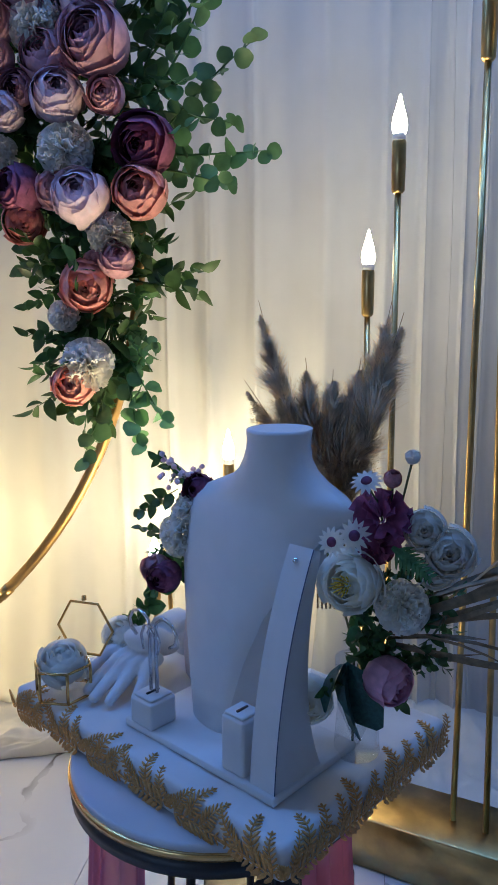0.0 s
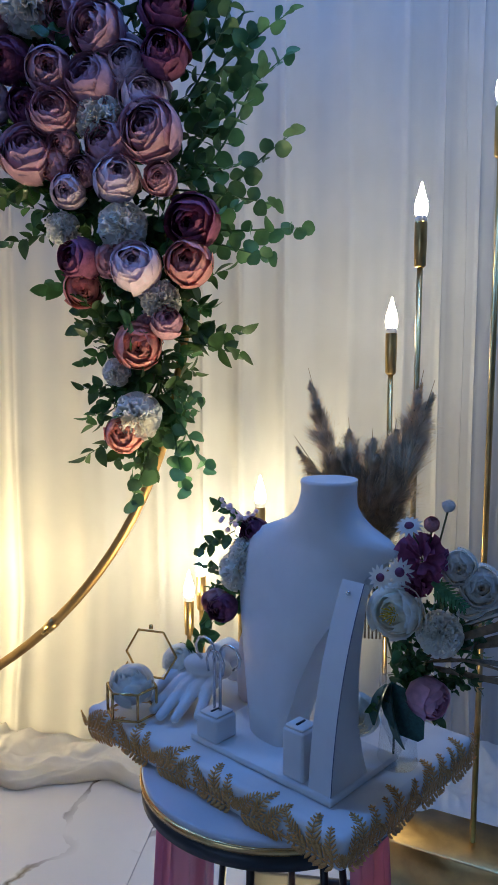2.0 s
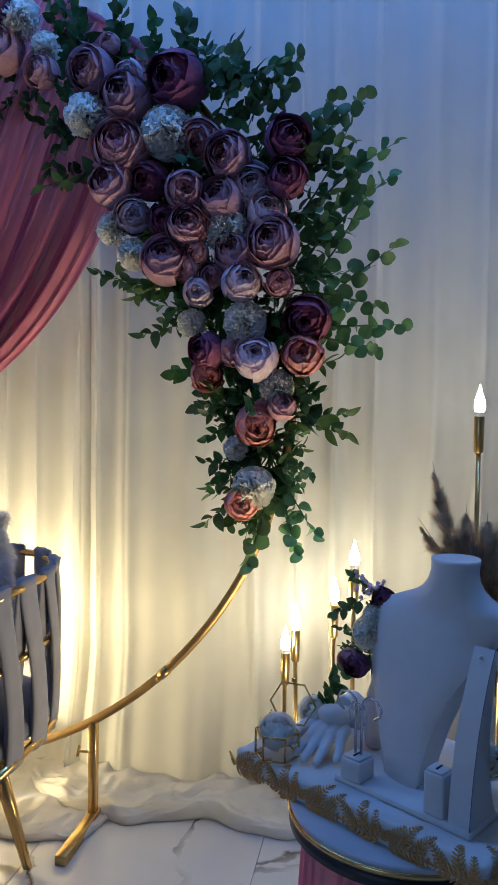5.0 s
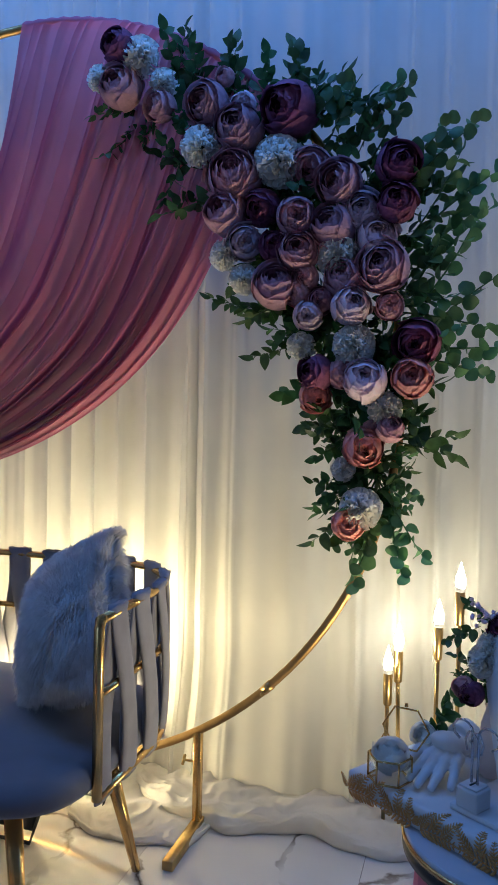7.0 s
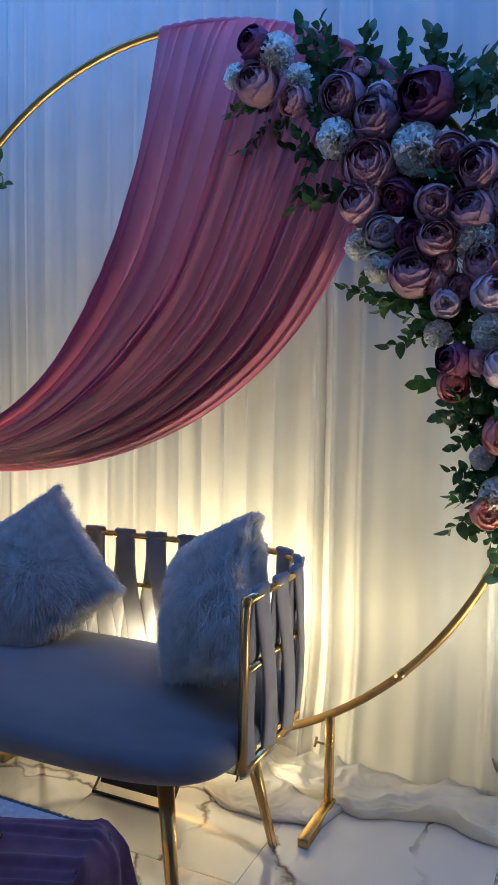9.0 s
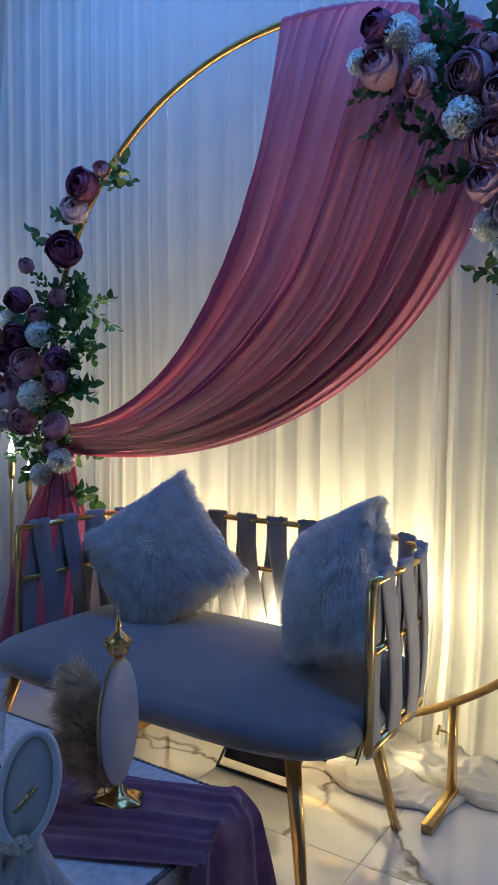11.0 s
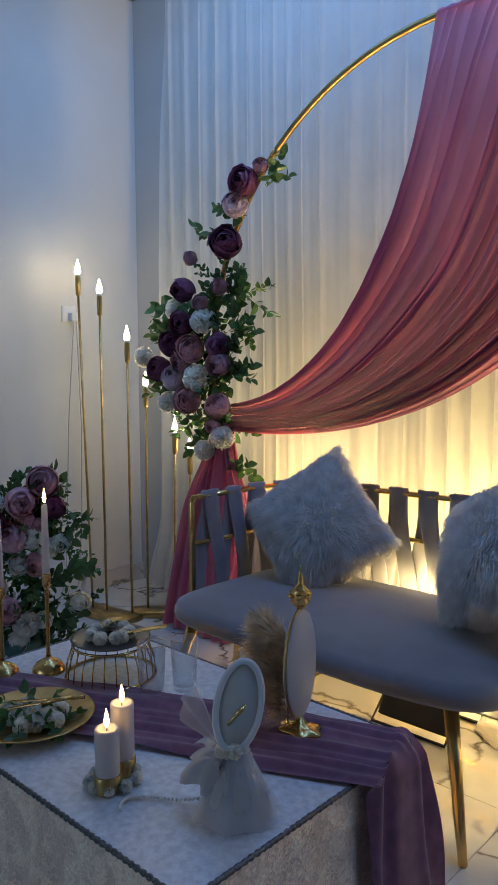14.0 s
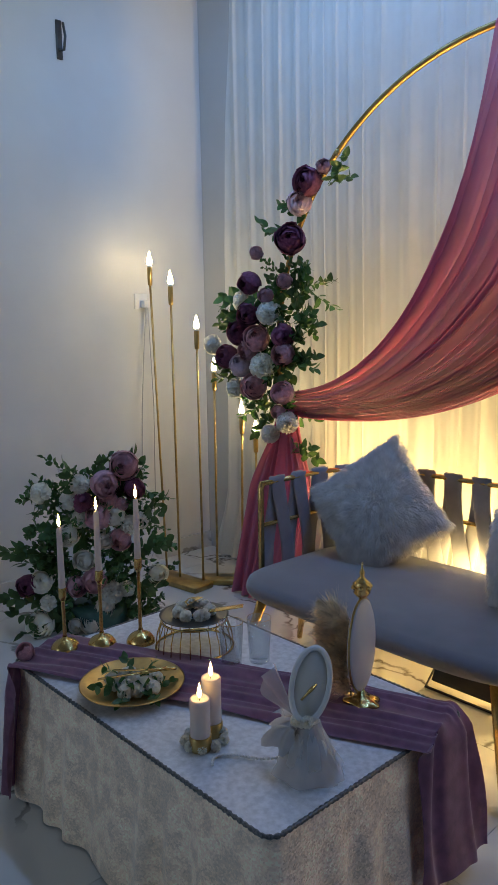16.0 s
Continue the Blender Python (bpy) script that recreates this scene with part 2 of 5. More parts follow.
def tube(bm, pts, r, seg=10, closed=False, cap=True):
    """A round bar along points; r: a radius or one for each point."""
    pts = [Vector(p) for p in pts]
    n = len(pts)
    rs = r if isinstance(r, (list, tuple)) else [r] * n
    rings, side = [], None
    for i, p in enumerate(pts):
        a = pts[(i - 1) % n] if closed or i else pts[0]
        b = pts[(i + 1) % n] if closed or i < n - 1 else pts[-1]
        d = (b - a).normalized()
        if side is None:
            side = d.orthogonal().normalized()
        side = (side - d * side.dot(d)).normalized()
        up = d.cross(side)
        rings.append([bm.verts.new(p + (side * math.cos(k * 2 * math.pi / seg) + up * math.sin(k * 2 * math.pi / seg)) * rs[i]) for k in range(seg)])
    for i in range(n if closed else n - 1):
        a, b = rings[i], rings[(i + 1) % n]
        for k in range(seg):
            bm.faces.new((a[k], a[(k + 1) % seg], b[(k + 1) % seg], b[k]))
    if cap and not closed:
        bm.faces.new(rings[0][::-1])
        bm.faces.new(rings[-1])
    return bm


def lathe(bm, profile, seg=24, at=(0, 0, 0), squash=(1, 1)):
    """Turns a profile of (radius, height) round z."""
    at = Vector(at)
    rings = []
    for r, z in profile:
        rings.append([bm.verts.new(at + Vector((r * squash[0] * math.cos(k * 2 * math.pi / seg), r * squash[1] * math.sin(k * 2 * math.pi / seg), z))) for k in range(seg)])
    for a, b in zip(rings, rings[1:]):
        for k in range(seg):
            bm.faces.new((a[k], a[(k + 1) % seg], b[(k + 1) % seg], b[k]))
    bm.faces.new(rings[0][::-1])
    bm.faces.new(rings[-1])
    return bm


def sheet(bm, nu, nv, f):
    """A grid of nu by nv cells through f(u, v)."""
    g = [[bm.verts.new(f(i / nu, j / nv)) for j in range(nv + 1)] for i in range(nu + 1)]
    for i in range(nu):
        for j in range(nv):
            bm.faces.new((g[i][j], g[i + 1][j], g[i + 1][j + 1], g[i][j + 1]))
    return bm


def bez(p, t):
    s = 1 - t
    return tuple(s ** 3 * a + 3 * s * s * t * b + 3 * s * t * t * c + t ** 3 * d for a, b, c, d in zip(*p))


def wave(x, seed=0.0):
    return noise.noise(Vector((x, seed, 0.37)))


def smooth01(x):
    x = min(1, max(0, x))
    return x * x * (3 - 2 * x)


def from_to(a, b, roll=0.0):
    """A pose at a whose x axis runs to b, scaled to its length."""
    a, b = Vector(a), Vector(b)
    d = b - a
    q = d.to_track_quat("X", "Z").to_matrix().to_4x4()
    return Matrix.Translation(a) @ q @ Matrix.Rotation(roll, 4, "X") @ Matrix.Scale(d.length, 4)


def facing(p, direction, r, spin):
    """A pose at p whose z axis looks along direction, scaled by r."""
    q = Vector(direction).to_track_quat("Z", "Y").to_matrix().to_4x4()
    return Matrix.Translation(p) @ q @ Matrix.Rotation(spin, 4, "Z") @ Matrix.Scale(r, 4)
HEM = mat("gathered_voile", (0.88, 0.85, 0.78), 0.8, 0, 0.05, 6, 0.15, 60, through_light=0.35)


# ---- the room ----
def setting(name, bm, material, label, smooth=False):
    return tagged(part(name, bm, material, None, "", smooth), label, name.split("_")[0], "", "structure")


CEILING = 3.30
setting("wall_west", box(bmesh.new(), -3.85, -3.725, -4.0, 2.25, 0, CEILING), WALL, "plain off-white painted side wall")
setting("wall_north", box(bmesh.new(), -3.725, 3.0, 2.06, 2.25, 0, CEILING), WALL_SHADE, "plain wall behind the curtain, its shade put into the grey")
setting("wall_east", box(bmesh.new(), 3.0, 3.12, -4.0, 2.25, 0, CEILING), WALL, "plain off-white painted wall")
setting("wall_south", box(bmesh.new(), -3.85, 3.12, -4.12, -4.0, 0, CEILING), WALL, "plain off-white painted wall")
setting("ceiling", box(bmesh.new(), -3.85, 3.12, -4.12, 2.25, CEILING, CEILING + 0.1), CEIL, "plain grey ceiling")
floor = setting("floor", box(bmesh.new(), -3.85, 3.12, -4.12, 2.25, -0.1, -0.006), GROUT, "polished white marble tiles with dark brown veins")


# ---- curtain ----
def curtain_panel(x0, x1, y, seed, fold, name="curtain"):
    def f(u, v):
        x = x0 + (x1 - x0) * u - 0.12 * v * (1 - u) ** 6
        z = CEILING - 0.02 - (CEILING - 0.06) * v
        ph = x * fold * 0.9 + 9.0 * wave(x * 2.1, seed) + 0.25 * wave(v * 2.0 + x * 3, seed + 9)
        amp = 0.012 + 0.014 * wave(x * 3.1, seed + 3)
        s = math.sin(ph)
        yy = y - amp * s * (0.85 + 0.3 * v) - 0.004 * math.sin(2.7 * ph + 1) - 0.02 * wave(x * 0.9, seed + 5)
        yy -= 0.075 * smooth01((v - 0.88) / 0.12)
        return Vector((x + 0.012 * math.cos(ph) + 0.02 * wave(v * 3, seed + 7), yy, z))
    ob = part(name, sheet(bmesh.new(), int((x1 - x0) / 0.008), 26, f), CURTAIN)
    return tagged(ob, "white sheer pleated curtain hung from ceiling to floor", "curtain", "backdrop curtains")


curtain_panel(-3.37, -1.02, 1.985, 1.3, 64)
curtain_panel(-1.07, 0.35, 1.955, 4.1, 54)
curtain_panel(0.30, 2.95, 1.985, 7.7, 70)


def puddle(x0, x1, yf, seed, h=0.055):
    """The curtain's hem lying in a soft rolled heap on the floor."""
    def f(u, v):
        x = x0 + (x1 - x0) * u
        edge = min(1, 9 * u, 9 * (1 - u)) ** 0.5
        front = 1.92 - (1.92 - yf) * edge * (0.85 + 0.40 * wave(x * 3.4, seed))
        w = min(1, v / 0.86)
        y = 1.94 + (front - 1.94) * math.sin(w * math.pi / 2) if v < 0.86 else front + 0.05 * (v - 0.86) / 0.14
        roll = math.sqrt(max(0, 1 - w ** 4)) if v < 0.86 else 0.0
        crease = 0.10 * math.sin(v * 13 + 4 * wave(x * 3.2, seed + 2) + x * 5) + 0.16 * noise.noise(Vector((x * 9, v * 3.5, seed)))
        q = Vector((x * 11 + 2.5 * v, v * 4 - x * 4, seed))
        wrinkle = 0.35 - abs(noise.noise(q)) - 0.5 * abs(noise.noise(q * 2.3))
        z = 0.003 + edge * roll * (h * (0.85 + 0.35 * wave(x * 3.5, seed + 2) + crease) + 0.022 * wrinkle)
        return Vector((x + 0.01 * wave(v * 4, seed), y + 0.006 * math.sin(x * 40 + seed), max(0.003, z)))
    ob = part("curtain_hem", sheet(bmesh.new(), 260, 60, f), HEM)
    return tagged(ob, "white curtain hem bunched in heaps on the floor", "curtain", "curtain hems")


puddle(-1.28, 0.40, 1.64, 2.0, 0.050)
puddle(-1.42, -0.90, 1.52, 5.0, 0.020)
puddle(-2.4, -1.3, 1.80, 11.0, 0.05)
puddle(0.02, 1.2, 1.50, 14.0, 0.12)


# ---- ring arch ----
RX, RY, RZ, RR = -1.545, 1.66, 1.282, 1.14
arch = thing("ring_arch", pose(RX, RY, 0), "large gold metal ring arch standing on flat feet", "arch")
bm = bmesh.new()
tube(bm, [(RR * math.cos(a * math.pi / 64), 0, RZ + RR * math.sin(a * math.pi / 64)) for a in range(128)], 0.0125, 10, True)
part("ring", bm, mat("brushed_gold", (0.38, 0.24, 0.095), 0.44, 1.0, 0.12, 18), arch, "brushed gold tube ring")
for s in (-0.52, 0.575):
    zr = RZ - math.sqrt(RR ** 2 - s * s)
    bm = bmesh.new()
    box(bm, s - 0.012, s + 0.012, -0.012, 0.012, 0.02, zr, 0.002, 1)
    part("post", bm, GOLD, arch)
    bm = bmesh.new()
    box(bm, s - 0.016, s + 0.016, -0.22, 0.14, 0.0, 0.028, 0.002, 1)
    part("foot", bm, BRASS, arch)
    bm = bmesh.new()
    tube(bm, [(s - 0.045, -0.01, zr - 0.09), (s - 0.012, -0.01, zr - 0.09)], 0.004, 6)
    tube(bm, [(s - 0.045, -0.01, zr - 0.105), (s - 0.038, -0.01, zr - 0.075)], 0.005, 6)
    part("wing_screw", bm, BRASS, arch)
for a in (-46.5, 133, 20, 220):
    c, s = math.cos(radians(a)), math.sin(radians(a))
    bm = bmesh.new()
    tube(bm, [(RR * c + s * d, 0, RZ + RR * s - c * d) for d in (-0.016, 0.016)], 0.0142, 10)
    tube(bm, [(RR * c * 0.985, -0.012, RZ + RR * s * 1.0 - 0.012), (RR * c * 0.985, -0.028, RZ + RR * s - 0.014)], 0.004, 6)
    part("sleeve", bm, BRASS, arch)


# ---- rose drape ----
LEFT_EDGE = ((-1.58, 2.42), (-1.70, 1.80), (-1.98, 1.13), (-2.57, 1.085))
LOW_EDGE = ((-0.80, 2.12), (-0.95, 1.28), (-1.60, 0.925), (-2.55, 0.965))


def drape_f(u, v):
    a, b = bez(LEFT_EDGE, v), bez(LOW_EDGE, v)
    x, z = a[0] + (b[0] - a[0]) * u, a[1] + (b[1] - a[1]) * u
    if v < 0.4:
        xx = x - RX
        k = (1 - v / 0.4) ** 2
        z += (RZ + math.sqrt(max(0, RR ** 2 - xx * xx)) + 0.002 - z) * k * (4 * u * (1 - u)) ** 0.5
    sag = math.sin(math.pi * v) * math.sin(math.pi * u) * 0.05
    ph = 2 * math.pi * (13 * u + 15 * u ** 3) + 8 * wave(u * 6.5, 3.0) + 1.8 * wave(v * 1.6 + u * 2, 5.0)
    amp = (0.004 + 0.030 * smooth01(v * 2.0)) * max(0.15, 0.75 + 1.0 * wave(u * 9 + v, 8.0)) * (1 - 0.62 * v)
    y = RY - 0.028 - sag + amp * (2.2 * abs(math.sin(ph / 2)) ** 0.8 - 1.1)
    y += 0.2 * amp * math.sin(ph * 1.37 + 3 * wave(v * 3 + u * 5, 2.0)) + 0.036 * math.sin(ph * 0.29 + 2) * smooth01(v * 3) * (1 - 0.6 * v)
    y += 0.02 * math.sin(u * 9 + 1.3) * math.sin(math.pi * v)
    return Vector((x, y, z))


drape = thing("drape", pose(0, 0, 0), "dusty rose chiffon drape gathered over the ring", "drape")
part("swag", sheet(bmesh.new(), 620, 70, drape_f), DRAPE, drape)


def band_f(u, v):
    a = radians(92 - 44 * u)
    r = RR + (0.015 + 0.002 * math.sin(u * 130)) * math.cos(v * 2 * math.pi)
    return Vector((RX + r * math.cos(a), RY + 0.017 * math.sin(v * 2 * math.pi) - 0.004, RZ + r * math.sin(a)))


part("gathered_band", sheet(bmesh.new(), 120, 10, band_f), DRAPE, drape)


def tail_f(u, v):
    z = 1.0 - 0.99 * v
    w = 0.05 + 0.15 * smooth01(v * 2.2) + 0.03 * v
    x = -2.60 - 0.20 * v + (u - 0.42) * 2 * w
    ph = u * 46 + 5.0 * wave(u * 5, 1.0) + 0.6 * wave(v * 2, 2.0)
    return Vector((x, 1.615 + 0.022 * math.sin(ph) * (0.4 + 0.6 * v) - 0.02 * v, z))


part("tail", sheet(bmesh.new(), 80, 30, tail_f), DRAPE, drape)
# inner layer added behind the tail, to dim light passing through it
part("tail", sheet(bmesh.new(), 80, 30, lambda u, v: tail_f(0.04 + 0.93 * ((u * 1.0 + 0.03 * math.sin(u * 40)) % 1.0), v) + Vector((0, 0.035 + 0.012 * math.sin(u * 23), 0))), DRAPE, drape)


# ---- sofa ----
SX0, SX1, SY0, SYB = -2.235, -1.0, 1.10, 1.70


def rail_path():
    """The U of the back: right arm, back, left arm (x, y)."""
    pts = [(SX1, SY0)]
    r, q = 0.26, 0.32
    pts.append((SX1, SYB - q))
    for k in range(1, 8):
        a = radians(90 * k / 8)
        pts.append((SX1 - r + r * math.cos(a), SYB - q + q * math.sin(a)))
    pts.append((SX1 - r, SYB))
    pts.append((SX0 + r, SYB))
    for k in range(1, 8):
        a = radians(90 + 90 * k / 8)
        pts.append((SX0 + r + r * math.cos(a), SYB - q + q * math.sin(a)))
    pts += [(SX0, SYB - q), (SX0, SY0)]
    return [Vector((x, y, 0)) for x, y in pts]


def along(pts, d):
    for a, b in zip(pts, pts[1:]):
        l = (b - a).length
        if d <= l:
            return a + (b - a) * (d / l), (b - a).normalized()
        d -= l
    return pts[-1].copy(), (pts[-1] - pts[-2]).normalized()


rail = rail_path()
rail_len = sum((b - a).length for a, b in zip(rail, rail[1:]))
sofa = thing("sofa", pose(0, 0, 0), "grey velvet loveseat with gold frame and woven strap back", "sofa")


def seat_f_bm():
    bm = bmesh.new()
    n = 96
    cx, cy, hx, hy = (SX0 + SX1) / 2, 1.266, (SX1 - SX0) / 2 - 0.005, 0.374
    layers = [(0.945, 0.378), (0.99, 0.385), (1.0, 0.398), (0.995, 0.415), (0.975, 0.432), (0.90, 0.444), (0.6, 0.452), (0.25, 0.454)]
    rings = []
    for s, z in layers:
        ring = []
        for k in range(n):
            a = 2 * math.pi * k / n
            e = 2 / 5.0
            c, d = math.cos(a), math.sin(a)
            px = cx + hx * math.copysign(abs(c) ** e, c) * (1 - (1 - s) * 0.6)
            py = cy + hy * math.copysign(abs(d) ** e, d) * s
            ring.append(bm.verts.new((px, py, z + 0.004 * wave(px * 4 + py * 5, 2.0))))
        rings.append(ring)
    for a, b in zip(rings, rings[1:]):
        for k in range(n):
            bm.faces.new((a[k], a[(k + 1) % n], b[(k + 1) % n], b[k]))
    bm.faces.new(rings[0][::-1])
    bm.faces.new(rings[-1])
    return bm


part("seat", seat_f_bm(), VELVET, sofa, "grey velvet padded seat")
for z, r, nm in ((0.77, 0.011, "top_rail"), (0.60, 0.009, "middle_rail"), (0.365, 0.011, "bottom_rail")):
    bm = bmesh.new()
    pts = [Vector((p.x, p.y, z)) for p in rail]
    tube(bm, pts, r, 8)
    part(nm, bm, GOLD, sofa)
for x in (SX1, SX0):
    bm = bmesh.new()
    tube(bm, [(x, SY0, 0.36), (x, SY0, 0.75), (x, SY0 + 0.006, 0.765), (x, SY0 + 0.02, 0.77)], 0.0125, 8)
    part("arm_post", bm, GOLD, sofa)
for foot, top in (((-1.07, 0.925), (-1.15, 1.0)), ((-1.05, 1.417), (-1.10, 1.33)), ((-2.21, 0.925), (-2.12, 1.0)), ((-2.33, 1.42), (-2.20, 1.33))):
    bm = bmesh.new()
    tube(bm, [(*foot, 0.0), (*foot, 0.004), (*top, 0.36)], [0.010, 0.012, 0.021], 10)
    part("leg", bm, GOLD, sofa)


def strap(d, slant, inside):
    """One padded band folded over the top rail and pulled down to the bottom rail, with a soft crease along it."""
    rows, n = [], 14
    bm = bmesh.new()
    for j in range(19):
        v = j / 18
        dd = d + slant * (smooth01(v) - 0.5)
        pinch = 1 - 0.16 * math.sin(math.pi * v)
        p, t = along(rail, min(rail_len - 0.03, max(0.03, dd)))
        nrm = Vector((t.y, -t.x, 0))
        c = Vector((p.x, p.y, 0.787 - 0.436 * v)) + nrm * (inside * 0.013 * math.sin(math.pi * v))
        fat = 0.017 if v < 0.05 else 0.0095
        ring = []
        for k in range(n):
            a = 2 * math.pi * k / n
            crease = 1 - 0.45 * math.exp(-(math.cos(a) - 0.15 * math.sin(d * 40)) ** 2 / 0.03)
            ring.append(bm.verts.new(c + t * (0.042 * pinch * math.cos(a)) + nrm * (fat * crease * math.sin(a)) + Vector((0, 0, 0.004 * math.sin(3 * a + d * 30) if j == 0 else 0))))
        rows.append(ring)
    for a, b in zip(rows, rows[1:]):
        for k in range(n):
            bm.faces.new((a[k], a[(k + 1) % n], b[(k + 1) % n], b[k]))
    bm.faces.new(rows[0][::-1])
    bm.faces.new(rows[-1])
    bmesh.ops.recalc_face_normals(bm, faces=bm.faces)
    return bm


N_STRAPS = 34
for k in range(N_STRAPS):
    d = 0.06 + (rail_len - 0.12) * k / (N_STRAPS - 1)
    part("strap", strap(d, 0.062 if k % 2 else -0.058, 1 if k % 2 else -1), STRAP, sofa)


def pillow(m, seed):
    """A square fur cushion: a puffed body and many long hairs."""
    th = thing("fur_pillow", m, "square white faux fur pillow leaning on the sofa", "pillow", "sofa pillows")
    h = 0.208

    def f(u, v, s):
        a, b = u * 2 - 1, v * 2 - 1
        k = max(0.0, (1 - a * a) * (1 - b * b)) ** 0.44
        pinch = 1 - 0.10 * (1 - a * a) * (b * b) - 0.10 * (1 - b * b) * (a * a)
        return Vector((a * h * pinch, b * h * pinch, s * 0.098 * k))
    bm = bmesh.new()
    sheet(bm, 20, 20, lambda u, v: f(u, v, 1))
    sheet(bm, 20, 20, lambda u, v: f(v, u, -1))
    bmesh.ops.remove_doubles(bm, verts=bm.verts, dist=0.0005)
    part("body", bm, FUR, th)
    rng = random.Random(seed)
    vs, fs = [], []
    for i in range(52000):
        s = 1 if i % 2 else -1
        u, v = rng.random(), rng.random()
        if i % 3 == 0:
            u = rng.choice((0, 1)) * 0.94 + rng.uniform(0.0, 0.06)
            if rng.random() < 0.5:
                u, v = v, u
        p = f(u, v, s)
        q = f(min(1, u + 0.02), v, s), f(u, min(1, v + 0.02), s)
        n = Vector((p.x * 1.6, p.y * 1.6, s * 0.11)).normalized()
        clump = Vector((noise.noise(p * 22), noise.noise(p * 22 + Vector((7, 0, 0))), noise.noise(p * 22 + Vector((0, 9, 0)))))
        dirn = (n + clump * 0.8 + Vector((rng.uniform(-.35, .35), rng.uniform(-.35, .35), rng.uniform(-.35, .35)))).normalized()
        L = rng.uniform(0.020, 0.046)
        sd = dirn.cross(Vector((rng.uniform(-1, 1), rng.uniform(-1, 1), rng.uniform(-1, 1)))).normalized() * 0.0011
        droop = Vector((0, 0, 0)) - m.to_3x3().inverted() @ Vector((0, 0, 0.35)) * L
        b0 = len(vs)
        mid, tip = p + dirn * L * 0.6, p + dirn * L + droop
        vs += [p - sd, p + sd, mid + sd * 0.8, mid - sd * 0.8, tip]
        fs += [(b0, b0 + 1, b0 + 2, b0 + 3), (b0 + 3, b0 + 2, b0 + 4)]
    me = bpy.data.meshes.new("fur")
    me.from_pydata(vs, [], fs)
    me.materials.append(FUR)
    ob = new("fur", me)
    ob.parent = th
    ob["kind"] = "stuff"
    return th


pillow(pose(-1.94, 1.465, 0.658, 70, 0, 16) @ pose(0, 0, 0, 0, 0, 38), 1)
pillow(pose(-1.218, 1.350, 0.682, 72, 0, -38) @ pose(0, 0, 0, 0, 0, 26) @ Matrix.Scale(0.94, 4), 2)


# ---- floodlight on the floor ----
def floodlight(x, y):
    fl = thing("floodlight", pose(x, y, 0), "black slim floodlight on a bent metal bracket", "floodlight", "floodlights")
    bm = bmesh.new()
    box(bm, -0.13, 0.13, -0.018, 0.012, -0.075, 0.075, 0.006)
    bmesh.ops.transform(bm, matrix=pose(0, 0.0, 0.085, -32, 0, 0), verts=bm.verts)
    part("housing", bm, BLACK, fl)
    bm = bmesh.new()
    tube(bm, [(-0.135, 0.0, 0.085), (-0.14, -0.075, 0.008), (0.14, -0.075, 0.008), (0.135, 0.0, 0.085)], 0.006, 6)
    part("bracket", bm, BLACK, fl)


floodlight(-1.525, 1.495)
# housings added to go with the three fill lamps
floodlight(-2.28, 1.745)
floodlight(-1.42, 1.725)
floodlight(-0.06, 1.20)


# ---- flowers ----
def rose_mesh(name, material, seed, opened=1.0):
    """A full rose: shells of cupped petals round a tight heart, radius 1, looking along z."""
    rng = random.Random(seed)
    bm = bmesh.new()
    shells = ((.12, 24, 2), (.20, 27, 3), (.29, 30, 3), (.39, 32, 3), (.50, 34, 4), (.61, 37, 4), (.72, 41, 5), (.82, 47, 4), (.92, 55, 4), (1.0, 68, 4))
    for i, (R, top, n) in enumerate(shells):
        f = i / (len(shells) - 1)
        a0 = rng.uniform(0, 6.28)
        for k in range(n):
            am = a0 + 2 * math.pi * k / n + rng.uniform(-.28, .28)
            span = math.pi / n * 1.45
            rr = R * rng.uniform(.91, 1.06)
            th1 = radians(top * (.62 + .42 * opened) + rng.uniform(-9, 9))
            curl, ripple = rng.uniform(.4, 1.2) * (.03 + .10 * f), rng.uniform(0, 6)

            def pt(u, v):
                w = u * 2 - 1
                th = 2.5 + (th1 + .20 * w * w + .06 * math.sin(w * 5 + ripple) - 2.5) * v
                a = am + w * span
                c = max(0, v - .78) / .22
                q = rr * (1 + .05 * w * w) + curl * c * c
                return Vector((q * math.sin(th) * math.cos(a), q * math.sin(th) * math.sin(a), q * math.cos(th) * 1.02 - curl * .3 * c + (1 - R) * .62 * v))
            sheet(bm, 8, 6, pt)
    bmesh.ops.create_icosphere(bm, subdivisions=2, radius=.12, matrix=Matrix.Translation((0, 0, .0)))
    ob = part(name, bm, material)
    me = ob.data
    bpy.data.objects.remove(ob)
    return me


def carnation_mesh(name, material, seed, n=60, broad=1.0):
    """A round ruffled bloom, radius 1."""
    rng = random.Random(seed)
    bm = bmesh.new()
    for k in range(n):
        t = (k + 0.5) / n
        el = math.acos(1 - 1.35 * t)
        az = k * 2.39996
        d = Vector((math.sin(el) * math.cos(az), math.sin(el) * math.sin(az), math.cos(el)))
        s = d.orthogonal().normalized()
        s = (Matrix.Rotation(rng.uniform(0, 6.28), 3, d) @ s)
        n2 = d.cross(s)
        w, ph, L = rng.uniform(.26, .38) * broad, rng.uniform(0, 6), rng.uniform(.86, 1.05)

        def pt(u, v):
            a = u * 2 - 1
            ruf = 0.10 * v * v * math.sin(a * 7 + ph)
            return d * (0.15 + (L - 0.15) * v - 0.08 * a * a * v) + s * (a * w * (0.2 + 0.8 * v)) + n2 * ruf
        sheet(bm, 6, 3, pt)
    ob = part(name, bm, material)
    me = ob.data
    bpy.data.objects.remove(ob)
    return me


